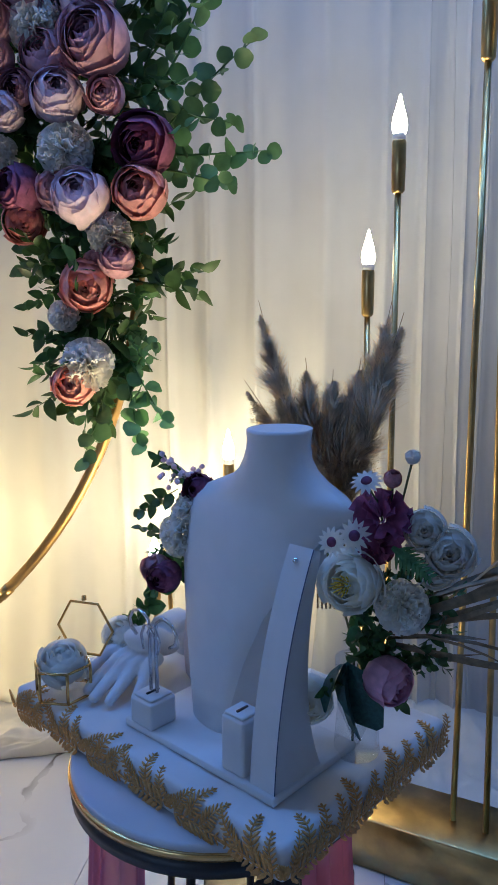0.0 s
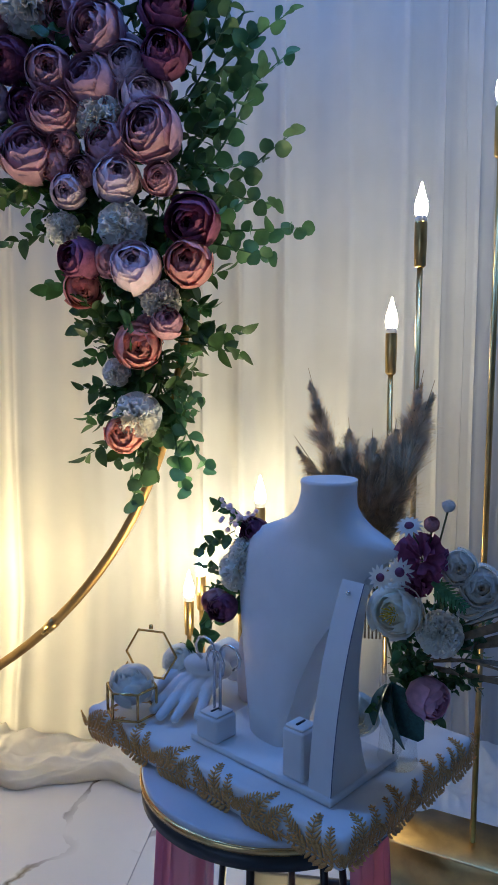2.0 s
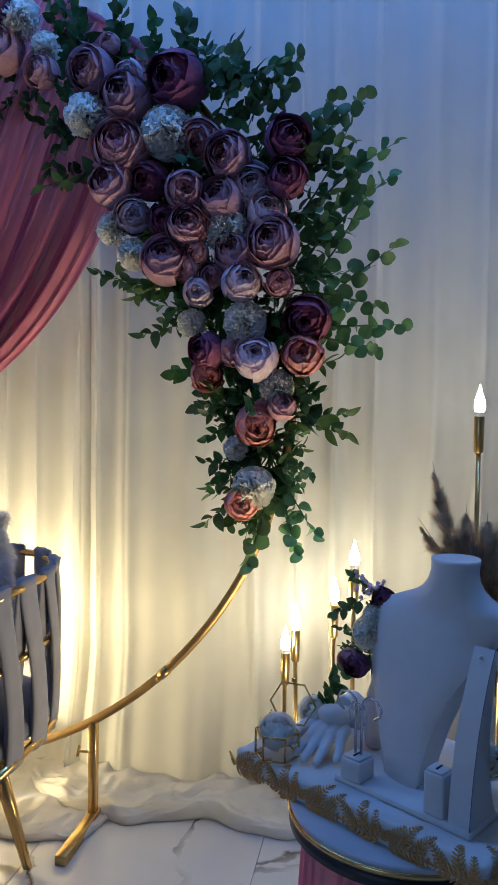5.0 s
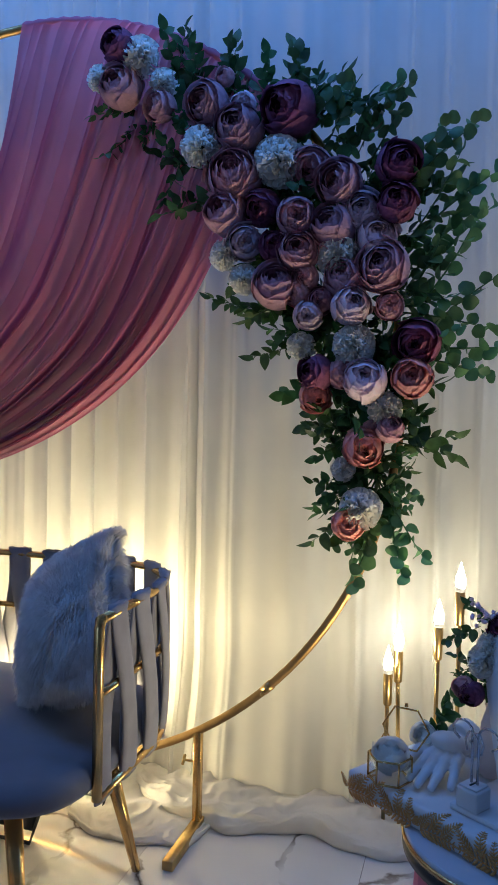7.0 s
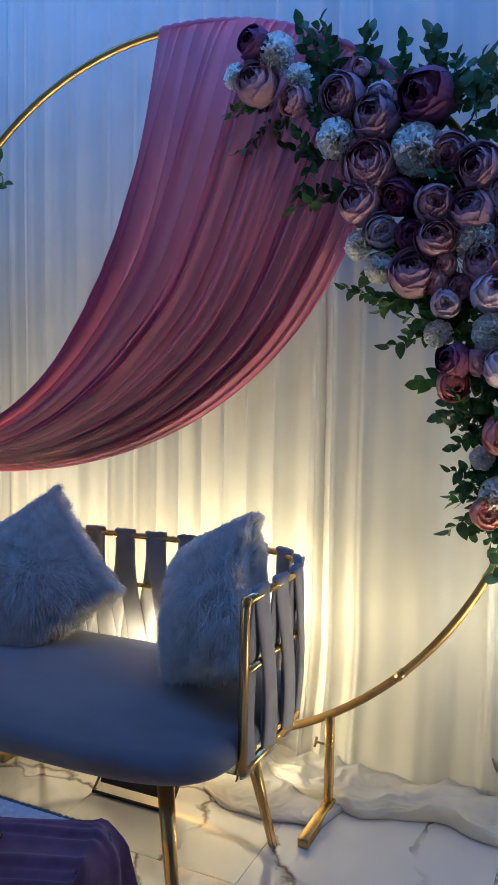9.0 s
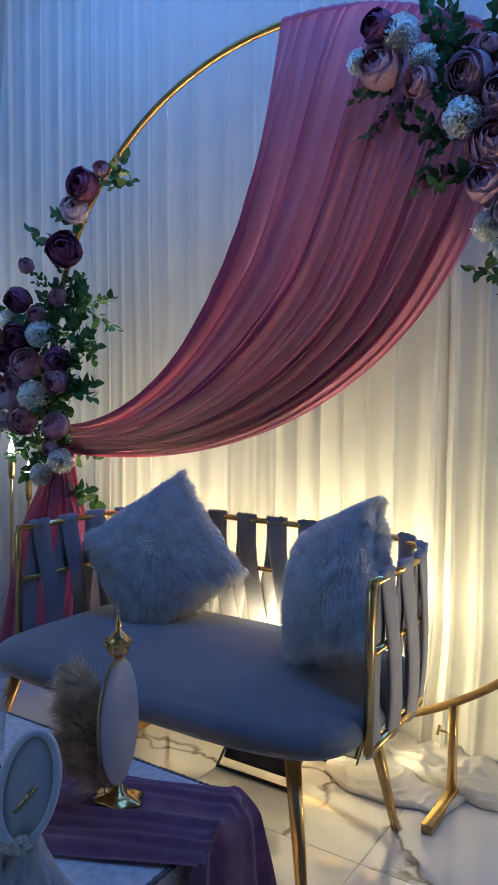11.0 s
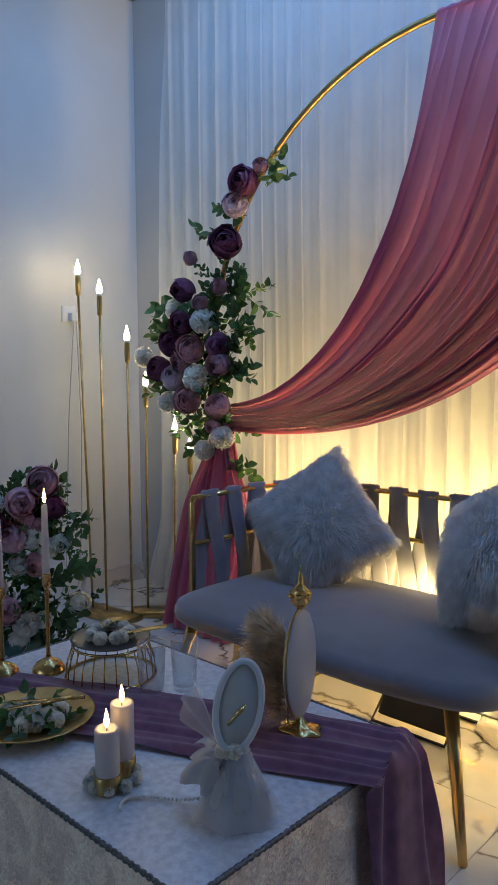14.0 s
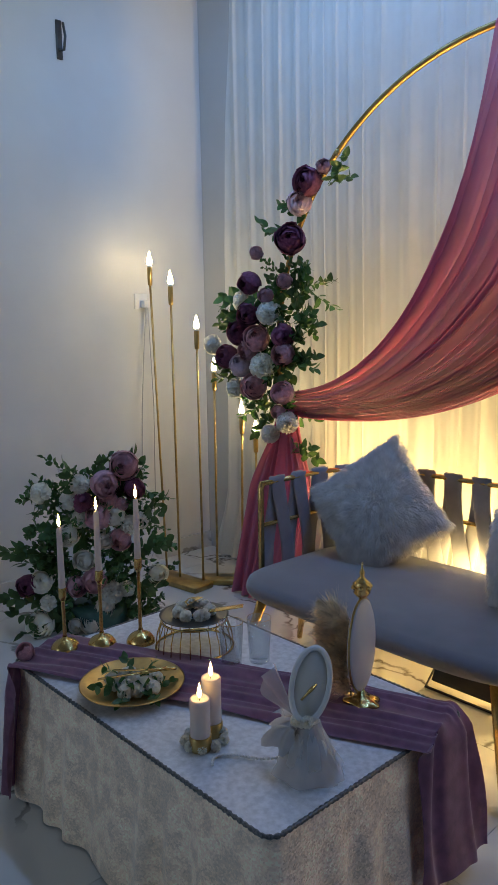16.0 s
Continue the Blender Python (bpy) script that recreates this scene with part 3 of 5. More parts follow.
def leaf_shape(bm, at, d, side, L, W, fold=0.25, tip=1.0):
    """One leaf from its stalk at `at` along d."""
    up = d.cross(side).normalized()
    rows = []
    for j in range(6):
        v = j / 5
        w = W * (math.sin(math.pi * (0.06 + 0.94 * v) ** (0.8 * tip)) ** 0.8 if tip > 0.9 else (4 * (0.02 + 0.97 * v) * (0.98 - 0.97 * v)) ** 0.5)
        c = at + d * (L * v) - up * (0.25 * L * v * v)
        rows.append((bm.verts.new(c + side * w + up * fold * w), bm.verts.new(c), bm.verts.new(c - side * w + up * fold * w)))
    for a, b in zip(rows, rows[1:]):
        bm.faces.new((a[0], a[1], b[1], b[0]))
        bm.faces.new((a[1], a[2], b[2], b[1]))


def sprig_mesh(name, material, seed, n, L, W, tip=1.0, bend=0.18):
    """A stem of length 1 along x with leaves in turn on both sides."""
    rng = random.Random(seed)
    bm = bmesh.new()
    pts = [Vector((t, bend * t * t * 0.6 * math.sin(seed), -bend * t * t)) for t in (0, .2, .4, .6, .8, 1)]
    tube(bm, pts, [0.011, 0.010, 0.009, 0.008, 0.006, 0.003], 5)
    for i in range(n):
        t = 0.16 + 0.84 * (i + 0.5) / n
        p = Vector((t, bend * t * t * 0.6 * math.sin(seed), -bend * t * t))
        a = i * 2.4 + rng.uniform(-.5, .5)
        out = Vector((0.55, math.cos(a), math.sin(a) * 0.8)).normalized()
        k = rng.uniform(.75, 1.15) * (1.0 - 0.35 * t)
        side = (out.cross(Vector((rng.uniform(-.4, .4), rng.uniform(-.4, .4), 1)))).normalized()
        leaf_shape(bm, p, out, side, L * k, W * k, rng.uniform(.05, .35), tip)
    d = Vector((1, 0, -0.3)).normalized()
    leaf_shape(bm, pts[-1], d, Vector((0, 1, 0)), L * .7, W * .7, .2, tip)
    ob = part(name, bm, material)
    me = ob.data
    bpy.data.objects.remove(ob)
    return me


KINDS = {
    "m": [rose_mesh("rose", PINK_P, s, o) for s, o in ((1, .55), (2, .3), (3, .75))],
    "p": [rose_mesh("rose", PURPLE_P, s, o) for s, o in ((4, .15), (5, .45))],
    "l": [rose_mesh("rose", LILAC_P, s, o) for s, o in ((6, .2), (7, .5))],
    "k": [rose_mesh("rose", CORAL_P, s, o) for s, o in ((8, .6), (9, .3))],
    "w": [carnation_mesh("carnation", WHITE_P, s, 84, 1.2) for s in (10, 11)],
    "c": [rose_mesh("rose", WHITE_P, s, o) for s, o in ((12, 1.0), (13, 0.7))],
}
LABELS = {"m": "dusty mauve fabric rose", "p": "deep plum fabric peony", "l": "pale lilac fabric rose", "k": "coral pink fabric rose",
          "w": "ivory ruffled carnation", "c": "ivory fabric rose"}
EUCS = [sprig_mesh("eucalyptus_sprig", EUC, s, 13, 0.165, 0.092, 0.85) for s in (1, 2, 3)]
SMALL = [sprig_mesh("leaf_sprig", LEAF, s, 11, 0.27, 0.095, 1.0) for s in (7, 8, 9)]
BROAD = [sprig_mesh("leaf_sprig", LEAF, s, 9, 0.38, 0.135, 0.95) for s in (4, 5, 6)]


def bloom(parent, kind, p, r, toward, rng):
    d = Vector(toward).normalized() + Vector((rng.uniform(-.4, .4), rng.uniform(-.3, .3), rng.uniform(-.3, .3)))
    me = rng.choice(KINDS[kind])
    ob = shared(me.name.split(".")[0], me, facing(Vector(p), d, r * 1.10, rng.uniform(0, 6)), parent)
    ob["label"] = LABELS[kind]
    return ob


def sprigs(parent, meshes, tips, root, y, rng, reach=0.7, each=2):
    """Sprigs that end at the tips (x, z) and spring from nearer the root."""
    for x, z in tips:
        a = Vector((x, y - 0.01, z))
        r = root(x, z)
        b = Vector((r[0], y + 0.05, r[1]))
        L = (b - a).length
        b = a + (b - a) * min(1, max(0.16, L * reach) / L)
        for k in range(each):
            jit = Vector((rng.uniform(-.025, .025), rng.uniform(-.02, .02), rng.uniform(-.025, .025))) * k
            me = rng.choice(meshes)
            shared(me.name.split(".")[0], me, from_to(b + jit * .3, a + jit * 1.6, rng.uniform(0, 6)), parent)


rng = random.Random(5)
garland = thing("flower_garland", pose(0, 0, 0), "full garland of mauve, plum and ivory flowers with eucalyptus", "flower garland", "ring garlands")
ROSES_R = {
    "w": [(-1.14, 2.23, .052), (-1.07, 2.15, .039), (-1.26, 2.18, .036), (-.95, 1.96, .053), (-.73, 1.91, .064), (-.57, 1.66, .054), (-.88, 1.67, .04), (-.82, 1.6, .039), (-.52, 1.42, .052), (-.66, 1.42, .036), (-.44, 1.26, .043), (-.54, 1.1, .03), (-.49, 1.0, .051)],
    "p": [(-1.2, 2.26, .046), (-.71, 2.05, .069), (-.78, 1.79, .048), (-.74, 1.69, .039), (-.42, 1.88, .05), (-.42, 1.78, .049), (-.62, 1.35, .044), (-.36, 1.43, .053)],
    "m": [(-1.2, 2.15, .057), (-1.08, 2.09, .04), (-.89, 2.15, .024), (-.94, 2.08, .054), (-.85, 2.01, .061), (-.86, 1.88, .068), (-.65, 1.89, .051), (-.57, 1.84, .056), (-.88, 1.78, .056), (-.68, 1.76, .05), (-.58, 1.73, .056), (-.67, 1.67, .05), (-.55, 1.6, .053), (-.45, 1.62, .06), (-.73, 1.58, .056), (-.65, 1.6, .031), (-.61, 1.54, .033), (-.43, 1.52, .033), (-.55, 1.35, .036), (-.42, 1.21, .033), (-.47, 1.21, .021)],
    "l": [(-.84, 2.07, .033), (-.82, 1.7, .043), (-.51, 1.77, .049), (-.47, 1.7, .049), (-.53, 1.52, .048), (-.64, 1.5, .037), (-.49, 1.33, .052)],
    "k": [(-.67, 1.56, .034), (-.62, 1.29, .039), (-.37, 1.34, .05), (-.49, 1.16, .051), (-.52, .96, .042)],
}
for kind, spots in ROSES_R.items():
    for x, z, r in spots:
        bloom(garland, kind, (x, 1.55 + rng.uniform(-.012, .012), z), r, ((x + .65) * .7, -1.0, (1.5 - z) * .3), rng)


def spine_r(x, z):
    """The middle line of the right garland at that height."""
    if z > 1.9:
        return (min(-0.6, max(-1.15, x)), 2.05 - 0.1 * (x + .6))
    return (-0.62 + 0.12 * smooth01((1.9 - z) / 0.8), z)


EUC_TIPS = [(-.36, 2.05), (-.31, 1.99), (-.23, 1.87), (-.18, 1.72), (-.21, 1.79), (-.18, 1.38), (-.41, 2.08), (-.57, 2.12), (-.17, 1.49), (-.51, 2.05), (-.26, 1.68), (-.28, 1.5), (-.3, 1.9), (-.33, 1.6), (-.26, 1.43), (-.14, 1.40), (-.17, 1.64), (-.18, 1.80), (-.19, 1.90), (-.25, 2.0)]
sprigs(garland, EUCS, EUC_TIPS, lambda x, z: (x - .20, z - .20) if z > 1.6 else (x - .27, z + .03), 1.585, rng, 0.95, 1)
BROAD_TIPS = [(-.71, 2.21), (-.89, 2.26), (-.79, 2.19), (-.99, 2.29), (-1.06, 2.31), (-.66, 2.15), (-1.25, 1.96), (-1.07, 1.85), (-.93, 1.53), (-1.27, 2.11), (-1.17, 2.0), (-.62, 1.16), (-.63, 1.23), (-.27, 1.18), (-.72, 1.47), (-.3, 1.3), (-.36, 1.2)]
sprigs(garland, BROAD, [t for t in BROAD_TIPS if t[1] > 2.12], spine_r, 1.60, rng)
sprigs(garland, SMALL, [t for t in BROAD_TIPS if 1.4 < t[1] < 2.12], spine_r, 1.60, rng, 0.5)
sprigs(garland, BROAD, [t for t in BROAD_TIPS if t[1] < 1.4], spine_r, 1.60, rng, 0.3)
sprigs(garland, EUCS, [(-.35, 1.02), (-.46, .80), (-.34, .87), (-.55, .88), (-.42, .9)], lambda x, z: (-.46, 1.08), 1.575, rng, 1.0)
# dark foliage that fills the back of the garland
for i in range(200):
    z = rng.uniform(1.0, 2.2)
    mx = spine_r(-0.8 if z > 1.9 else 0, z)
    w = 0.28 if z > 1.9 else 0.02 + 0.14 * smooth01((z - 1.05) / 0.55)
    p = Vector((mx[0] + rng.uniform(-w, w), rng.uniform(1.59, 1.65), z))
    q = p + Vector((rng.uniform(-.1, .1), rng.uniform(-.03, .02), rng.uniform(-.1, .1))).normalized() * rng.uniform(.10, .17)
    me = rng.choice(BROAD)
    shared("leaf_sprig", me, from_to(p, q, rng.uniform(0, 6)), garland)

garland2 = thing("flower_garland", pose(0, 0, 0), "small garland of plum, mauve and ivory flowers on the ring", "flower garland", "ring garlands")
ROSES_L = {
    "p": [(-2.41, 2.0, .054), (-2.52, 1.77, .06), (-2.79, 1.59, .05), (-2.8, 1.45, .05), (-2.89, 1.36, .056), (-2.59, 1.34, .053), (-2.97, 1.24, .051)],
    "m": [(-2.33, 2.05, .028), (-2.74, 1.73, .03), (-2.56, 1.59, .032), (-2.68, 1.53, .032), (-2.76, 1.33, .057), (-2.58, 1.26, .047), (-2.82, 1.27, .044), (-2.77, 1.1, .055), (-2.58, 1.08, .048), (-2.6, .99, .029)],
    "l": [(-2.47, 1.92, .052), (-2.87, 1.2, .05)],
    "w": [(-2.84, 1.51, .05), (-2.67, 1.45, .054), (-2.72, 1.2, .057), (-3.07, 1.3, .047), (-2.9, 1.09, .045), (-2.66, .88, .043), (-2.55, .94, .048)],
}
for kind, spots in ROSES_L.items():
    for x, z, r in spots:
        bloom(garland2, kind, (x, 1.58 + rng.uniform(-.012, .012), z), r, (.55 + (x + 2.7) * .8, -1.0, (1.4 - z) * .3), rng)


def spine_l(x, z):
    return (-2.70 + 0.33 * smooth01((z - 1.3) / 0.75), z - 0.04)


TIPS_L = [(-2.21, 2.02), (-2.61, 1.91), (-2.67, 1.79), (-2.42, 1.63), (-2.42, 1.53), (-2.39, 1.42), (-2.41, 1.26), (-3.06, 1.54), (-3.04, 1.46), (-3.05, 1.16), (-2.44, .84), (-2.51, 1.23), (-2.54, 1.66), (-2.45, 1.35), (-3.02, 1.4)]
sprigs(garland2, BROAD, TIPS_L, spine_l, 1.60, rng, 0.5)
for a, b in (((-2.64, 1.655), (-2.735, 1.715)), ((-2.62, 1.64), (-2.70, 1.66))):
    shared("leaf_sprig", SMALL[0], from_to((a[0], 1.61, a[1]), (b[0], 1.59, b[1]), 1.0), garland2)
for i in range(64):
    z = rng.uniform(0.95, 1.58)
    p = Vector((spine_l(0, z)[0] + rng.uniform(-.16, .16), rng.uniform(1.63, 1.68), z))
    q = p + Vector((rng.uniform(-.1, .1), rng.uniform(-.03, .02), rng.uniform(-.1, .1))).normalized() * rng.uniform(.11, .17)
    shared("leaf_sprig", rng.choice(BROAD), from_to(p, q, rng.uniform(0, 6)), garland2)

# large arrangement on the floor by the side wall
big = thing("flower_arrangement", pose(0, 0, 0), "tall floor arrangement of mauve and ivory fabric roses with green leaves", "flower arrangement")
ROSES_B = {
    "m": [(-2.95, .93, .78, .059), (-2.99, .85, .70, .06), (-2.99, .86, .62, .042), (-2.95, .91, .60, .029), (-3.01, .82, .55, .058), (-2.96, .90, .44, .045), (-3.03, .80, .25, .054), (-3.07, .73, .23, .043)],
    "w": [(-3.06, .76, .70, .044), (-3.15, .62, .67, .044), (-3.08, .72, .63, .042), (-3.06, .76, .54, .039), (-2.94, .94, .50, .042), (-2.91, .98, .52, .037), (-2.99, .86, .19, .054), (-2.95, .92, .20, .035), (-3.14, .62, .16, .035)],
    "c": [(-2.97, .88, .55, .044), (-3.09, .71, .47, .045), (-3.0, .84, .44, .04), (-3.16, .60, .26, .046), (-3.05, .76, .35, .043), (-3.01, .83, .11, .043), (-3.17, .59, .055, .055), (-3.08, .72, .04, .03), (-3.04, .78, .05, .047), (-2.87, 1.04, .26, .043)],
    "p": [(-3.05, .77, .62, .044), (-2.92, .96, .67, .044), (-3.19, .55, .25, .043)],
}
for kind, spots in ROSES_B.items():
    for x, y, z, r in spots:
        bloom(big, kind, (x, y, z), r, (.8, -.6, .25), rng)
TIPS_B = [(-3.23, .49, .43), (-3.21, .52, .38), (-3.1, .69, .73), (-3.15, .61, .53), (-2.85, 1.07, .55), (-2.84, 1.08, .44), (-2.86, 1.05, .2), (-3.22, .5, .06), (-3.25, .47, .18), (-2.9, .99, .75), (-3.0, .84, .76), (-2.89, 1.01, .09)]
for x, y, z in TIPS_B:
    for k in range(2):
        b = Vector((-3.05, .86, max(.08, z * .75)))
        a = Vector((x, y, z)) + Vector((rng.uniform(-.03, .03), rng.uniform(-.03, .03), rng.uniform(-.04, .04))) * k
        shared("leaf_sprig", rng.choice(SMALL), from_to(a + (b - a) * min(1, .28 / (b - a).length), a, rng.uniform(0, 6)), big)
for i in range(230):
    z = rng.uniform(.04, .72)
    p = Vector((-3.09, .85, z)) + Vector((.55, .84, 0)) * rng.uniform(-.27, .25) + Vector((.84, -.55, 0)) * rng.uniform(-.04, .03)
    q = p + Vector((rng.uniform(-.1, .14), rng.uniform(-.14, .1), rng.uniform(-.1, .1))).normalized() * rng.uniform(.10, .17)
    shared("leaf_sprig", rng.choice(SMALL), from_to(p, q, rng.uniform(0, 6)), big)
bm = bmesh.new()
lathe(bm, [(.10, 0), (.13, .02), (.14, .10), (.12, .12)], 20, (-3.1, .87, 0))
part("planter", bm, DKLEAF, big, "dark green planter hidden by leaves")


# ---- candle lamps ----
def candle_lamp_stand(label, poles, base):
    st = thing("candle_lamp_stand", pose(0, 0, 0), label, "floor lamp", "candle lamp stands")
    for (x0, y0), (x1, y1, z1) in poles:
        bm = bmesh.new()
        tube(bm, [(x0, y0, 0.02), (x1, y1, z1 - 0.10)], 0.0062, 8)
        part("pole", bm, BRASS, st)
        bm = bmesh.new()
        lathe(bm, [(.0085, -.105), (.0125, -.10), (.0135, -.055), (.0135, -.012), (.011, -.005)], 14, (x1, y1, z1))
        part("socket", bm, BRASS, st)
        bm = bmesh.new()
        lathe(bm, [(.0112, -.010), (.0125, -.008), (.0128, .001), (.0105, .005), (.006, .006)], 14, (x1, y1, z1))
        part("collar", bm, WHITE, st, "white plastic bulb collar")
        bm = bmesh.new()
        lathe(bm, [(.006, -.005), (.0125, .006), (.0145, .018), (.0125, .034), (.0075, .050), (.0032, .066), (.0008, .074)], 14, (x1, y1, z1))
        part("bulb", bm, BULB, st, "glowing flame-shaped bulb")
    for (xa, ya), (xb, yb), w, h in base:
        a, b = Vector((xa, ya, 0)), Vector((xb, yb, 0))
        L = (b - a).length
        bm = bmesh.new()
        box(bm, 0, L, -w / 2, w / 2, 0, h, .004, 1)
        bmesh.ops.transform(bm, matrix=pose(xa, ya, 0, 0, 0, math.degrees(math.atan2(yb - ya, xb - xa))), verts=bm.verts)
        part("base", bm, BRASS, st)
    return st


candle_lamp_stand("gold floor stand of stepped candle lamps by the side wall",
                  [((-3.39, 1.47), (-3.50, 1.50, 1.72)), ((-3.30, 1.49), (-3.32, 1.50, 1.61)), ((-3.17, 1.55), (-3.187, 1.56, 1.38)),
                   ((-3.17, 1.65), (-3.173, 1.66, 1.158)), ((-3.04, 1.72), (-3.037, 1.73, .93)), ((-3.0, 1.8), (-3.005, 1.8, .825))],
                  [((-3.45, 1.46), (-3.10, 1.50), .14, .03), ((-3.22, 1.58), (-2.95, 1.84), .12, .03)])
candle_lamp_stand("gold floor stand of stepped candle lamps by the curtain",
                  [((.08, 1.687), (.079, 1.687, 1.20)), ((.128, 1.571), (.131, 1.571, 1.43)), ((-.235, 1.78), (-.239, 1.78, .762)),
                   ((-.30, 1.83), (-.297, 1.83, .642)), ((-.44, 1.82), (-.437, 1.82, .492)), ((-.40, 1.86), (-.412, 1.86, .55)),
                   ((.262, 1.45), (.269, 1.45, 1.62)), ((.322, 1.42), (.297, 1.42, 1.80))],
                  [((.07, 1.52), (.46, 1.38), .16, .11), ((-.55, 1.89), (.1, 1.66), .09, .03)])


# ---- jewellery table ----
side = thing("side_table", pose(-.115, .985, 0), "round side table with dark top, gold rim and rose cloth skirt", "side table")
bm = bmesh.new()
lathe(bm, [(.188, .500), (.196, .502), (.198, .516), (.194, .519), (.0005, .519)], 64)
part("tabletop", bm, mat("mirror_top", (.55, .57, .60), .08, .0, .02), side, "pale glossy round top")
bm = bmesh.new()
lathe(bm, [(.188, .5005), (.200, .5005), (.201, .508), (.199, .510), (.19, .510)], 64)
part("rim", bm, GOLD, side, "polished gold rim")
bm = bmesh.new()
lathe(bm, [(.17, .476), (.198, .478), (.200, .4995), (.17, .5)], 64)
part("under_frame", bm, BLACK, side)
for a in (0, 60, 120, 180, 240, 300):
    c, s = math.cos(radians(a + 20)), math.sin(radians(a + 20))
    bm = bmesh.new()
    tube(bm, [(c * .10, s * .10, .48), (c * .145, s * .145, 0)], .006, 8)
    part("leg", bm, BLACK, side)


def skirt_f(a0, a1, seed):
    def f(u, v):
        a = radians(a0 + (a1 - a0) * u)
        ph = u * 34 + 2 * wave(u * 4, seed)
        r = .168 + .014 * math.sin(ph) * (.4 + .6 * v) + .02 * v
        return Vector((r * math.cos(a), r * math.sin(a), .479 - .475 * v))
    return f


for a0, a1, sd in ((188, 250, 1), (316, 374, 4)):
    part("cloth_skirt", sheet(bmesh.new(), 60, 16, skirt_f(a0, a1, sd)), DRAPE, side, "dusty rose cloth hanging from the top")

J = pose(-.021, .796, .5195, 0, 0, -34.4)
board = thing("display_board", J, "white satin covered board with gold lace leaf trim", "display board")
bm = bmesh.new()
box(bm, -.462, .048, -.041, .295, 0, .045, .012, 3)
bmesh.ops.subdivide_edges(bm, edges=[e for e in bm.edges if e.calc_length() > .1], cuts=30, use_grid_fill=True)
for v in bm.verts:
    v.co += Vector((0, 0, 1)) * .0016 * wave(v.co.x * 30 + v.co.y * 24, 3) + Vector((wave(v.co.y * 40, 1), wave(v.co.x * 40, 2), 0)) * .002
part("padding", bm, CLOTH, board)


def lace_mesh(seed):
    """A feathery lace leaf in the xz plane: a curved rib with many small lobes, about 1 long."""
    rng = random.Random(seed)
    bm = bmesh.new()

    def lobe(p, a, L, W):
        d = Vector((math.cos(a), 0, math.sin(a)))
        s = Vector((-d.z, 0, d.x))
        pts = [p, p + d * L * .35 + s * W, p + d * L * .8 + s * W * .7, p + d * L, p + d * L * .8 - s * W * .7, p + d * L * .35 - s * W]
        lo = [bm.verts.new(q) for q in pts]
        hi = [bm.verts.new(p.lerp(q, .9) + Vector((0, -.014, 0))) for q in pts]
        bm.faces.new(hi)
        for k in range(6):
            bm.faces.new((lo[k], lo[(k + 1) % 6], hi[(k + 1) % 6], hi[k]))

    def frond(p, a, L, n, bend):
        for i in range(n):
            t = i / n
            aa = a + bend * t
            p = p + Vector((math.cos(aa), 0, math.sin(aa))) * (L / n)
            k = (1.05 - .75 * t) * L * .36 * (.55 + .45 * min(1, 3 * t + .3))
            lobe(p, aa + .95, k, k * .13)
            lobe(p, aa - .95, k, k * .13)
            lobe(p, aa, L / n * 1.3, L * .022)
        lobe(p, aa, L * .16, L * .03)
    frond(Vector((-.52, 0, -.20)), .18, .95, 9, -.25)
    for x, z, a, L, b in ((-.42, -.18, 1.25, .52, -.3), (-.14, -.12, .95, .62, .25), (.10, -.12, .62, .60, .4), (-.25, -.2, -.5, .24, .5), (.12, -.18, -.55, .26, .5), (-.46, -.18, 2.0, .34, .4)):
        frond(Vector((x, 0, z)), a + rng.uniform(-.15, .15), L, 8, b)
    # bend the leaf round the board's rounded edge and over onto its top
    R, z0 = .18, .09
    for v in bm.verts:
        off = .012 - v.co.y
        a = (v.co.z - z0) / R
        if a > math.pi / 2:
            v.co.y, v.co.z = R + R * (a - math.pi / 2), z0 + R + off
        elif a > 0:
            v.co.y, v.co.z = R - (R + off) * math.cos(a), z0 + (R + off) * math.sin(a)
        else:
            v.co.y = -off
    ob = part("lace", bm, LACE)
    me = ob.data
    bpy.data.objects.remove(ob)
    return me


LACES = [lace_mesh(s) for s in (1, 2)]
for i in range(6):
    m = pose(-.42 + .085 * i, -.0425, .024, 0, 0, 0) @ Matrix.Scale(-1 if i % 2 else 1, 4, Vector((1, 0, 0))) @ Matrix.Scale(.078, 4)
    shared("lace_leaf", LACES[i % 2], m, board)["label"] = "gold lace leaf"
for i in range(4):
    m = pose(.0495, .0 + .085 * i, .024, 0, 0, 90) @ Matrix.Scale(.078, 4)
    shared("lace_leaf", LACES[i % 2], m, board)["label"] = "gold lace leaf"

T = J @ pose(0, 0, .0455)
stand = thing("necklace_display", T, "white leatherette display base with a tall curved stand", "jewellery display")
bm = bmesh.new()
box(bm, -.256, 0, 0, .155, 0, .010, .0015, 1)
part("base", bm, WHITE, stand)
# curved stand: front and back lines in (y, z), extruded along x
bm = bmesh.new()
n = 22
fr = [bez(((.006, .010), (.012, .11), (.032, .19), (.072, .272)), k / n) for k in range(n + 1)]
bk = [bez(((.088, .010), (.050, .09), (.062, .19), (.085, .266)), k / n) for k in range(n + 1)]
prof = fr + bk[::-1]
A1 = [bm.verts.new((-.004, y, z)) for y, z in prof]
B1 = [bm.verts.new((-.040 + .05 * max(0, z - .15) * .3, y, z)) for y, z in prof]
m = len(prof)
for k in range(m):
    bm.faces.new((A1[k], B1[k], B1[(k + 1) % m], A1[(k + 1) % m]))
for k in range(n):
    for V in (A1, B1):
        bm.faces.new((V[k], V[k + 1], V[m - 2 - k], V[m - 1 - k]))
bmesh.ops.recalc_face_normals(bm, faces=bm.faces)
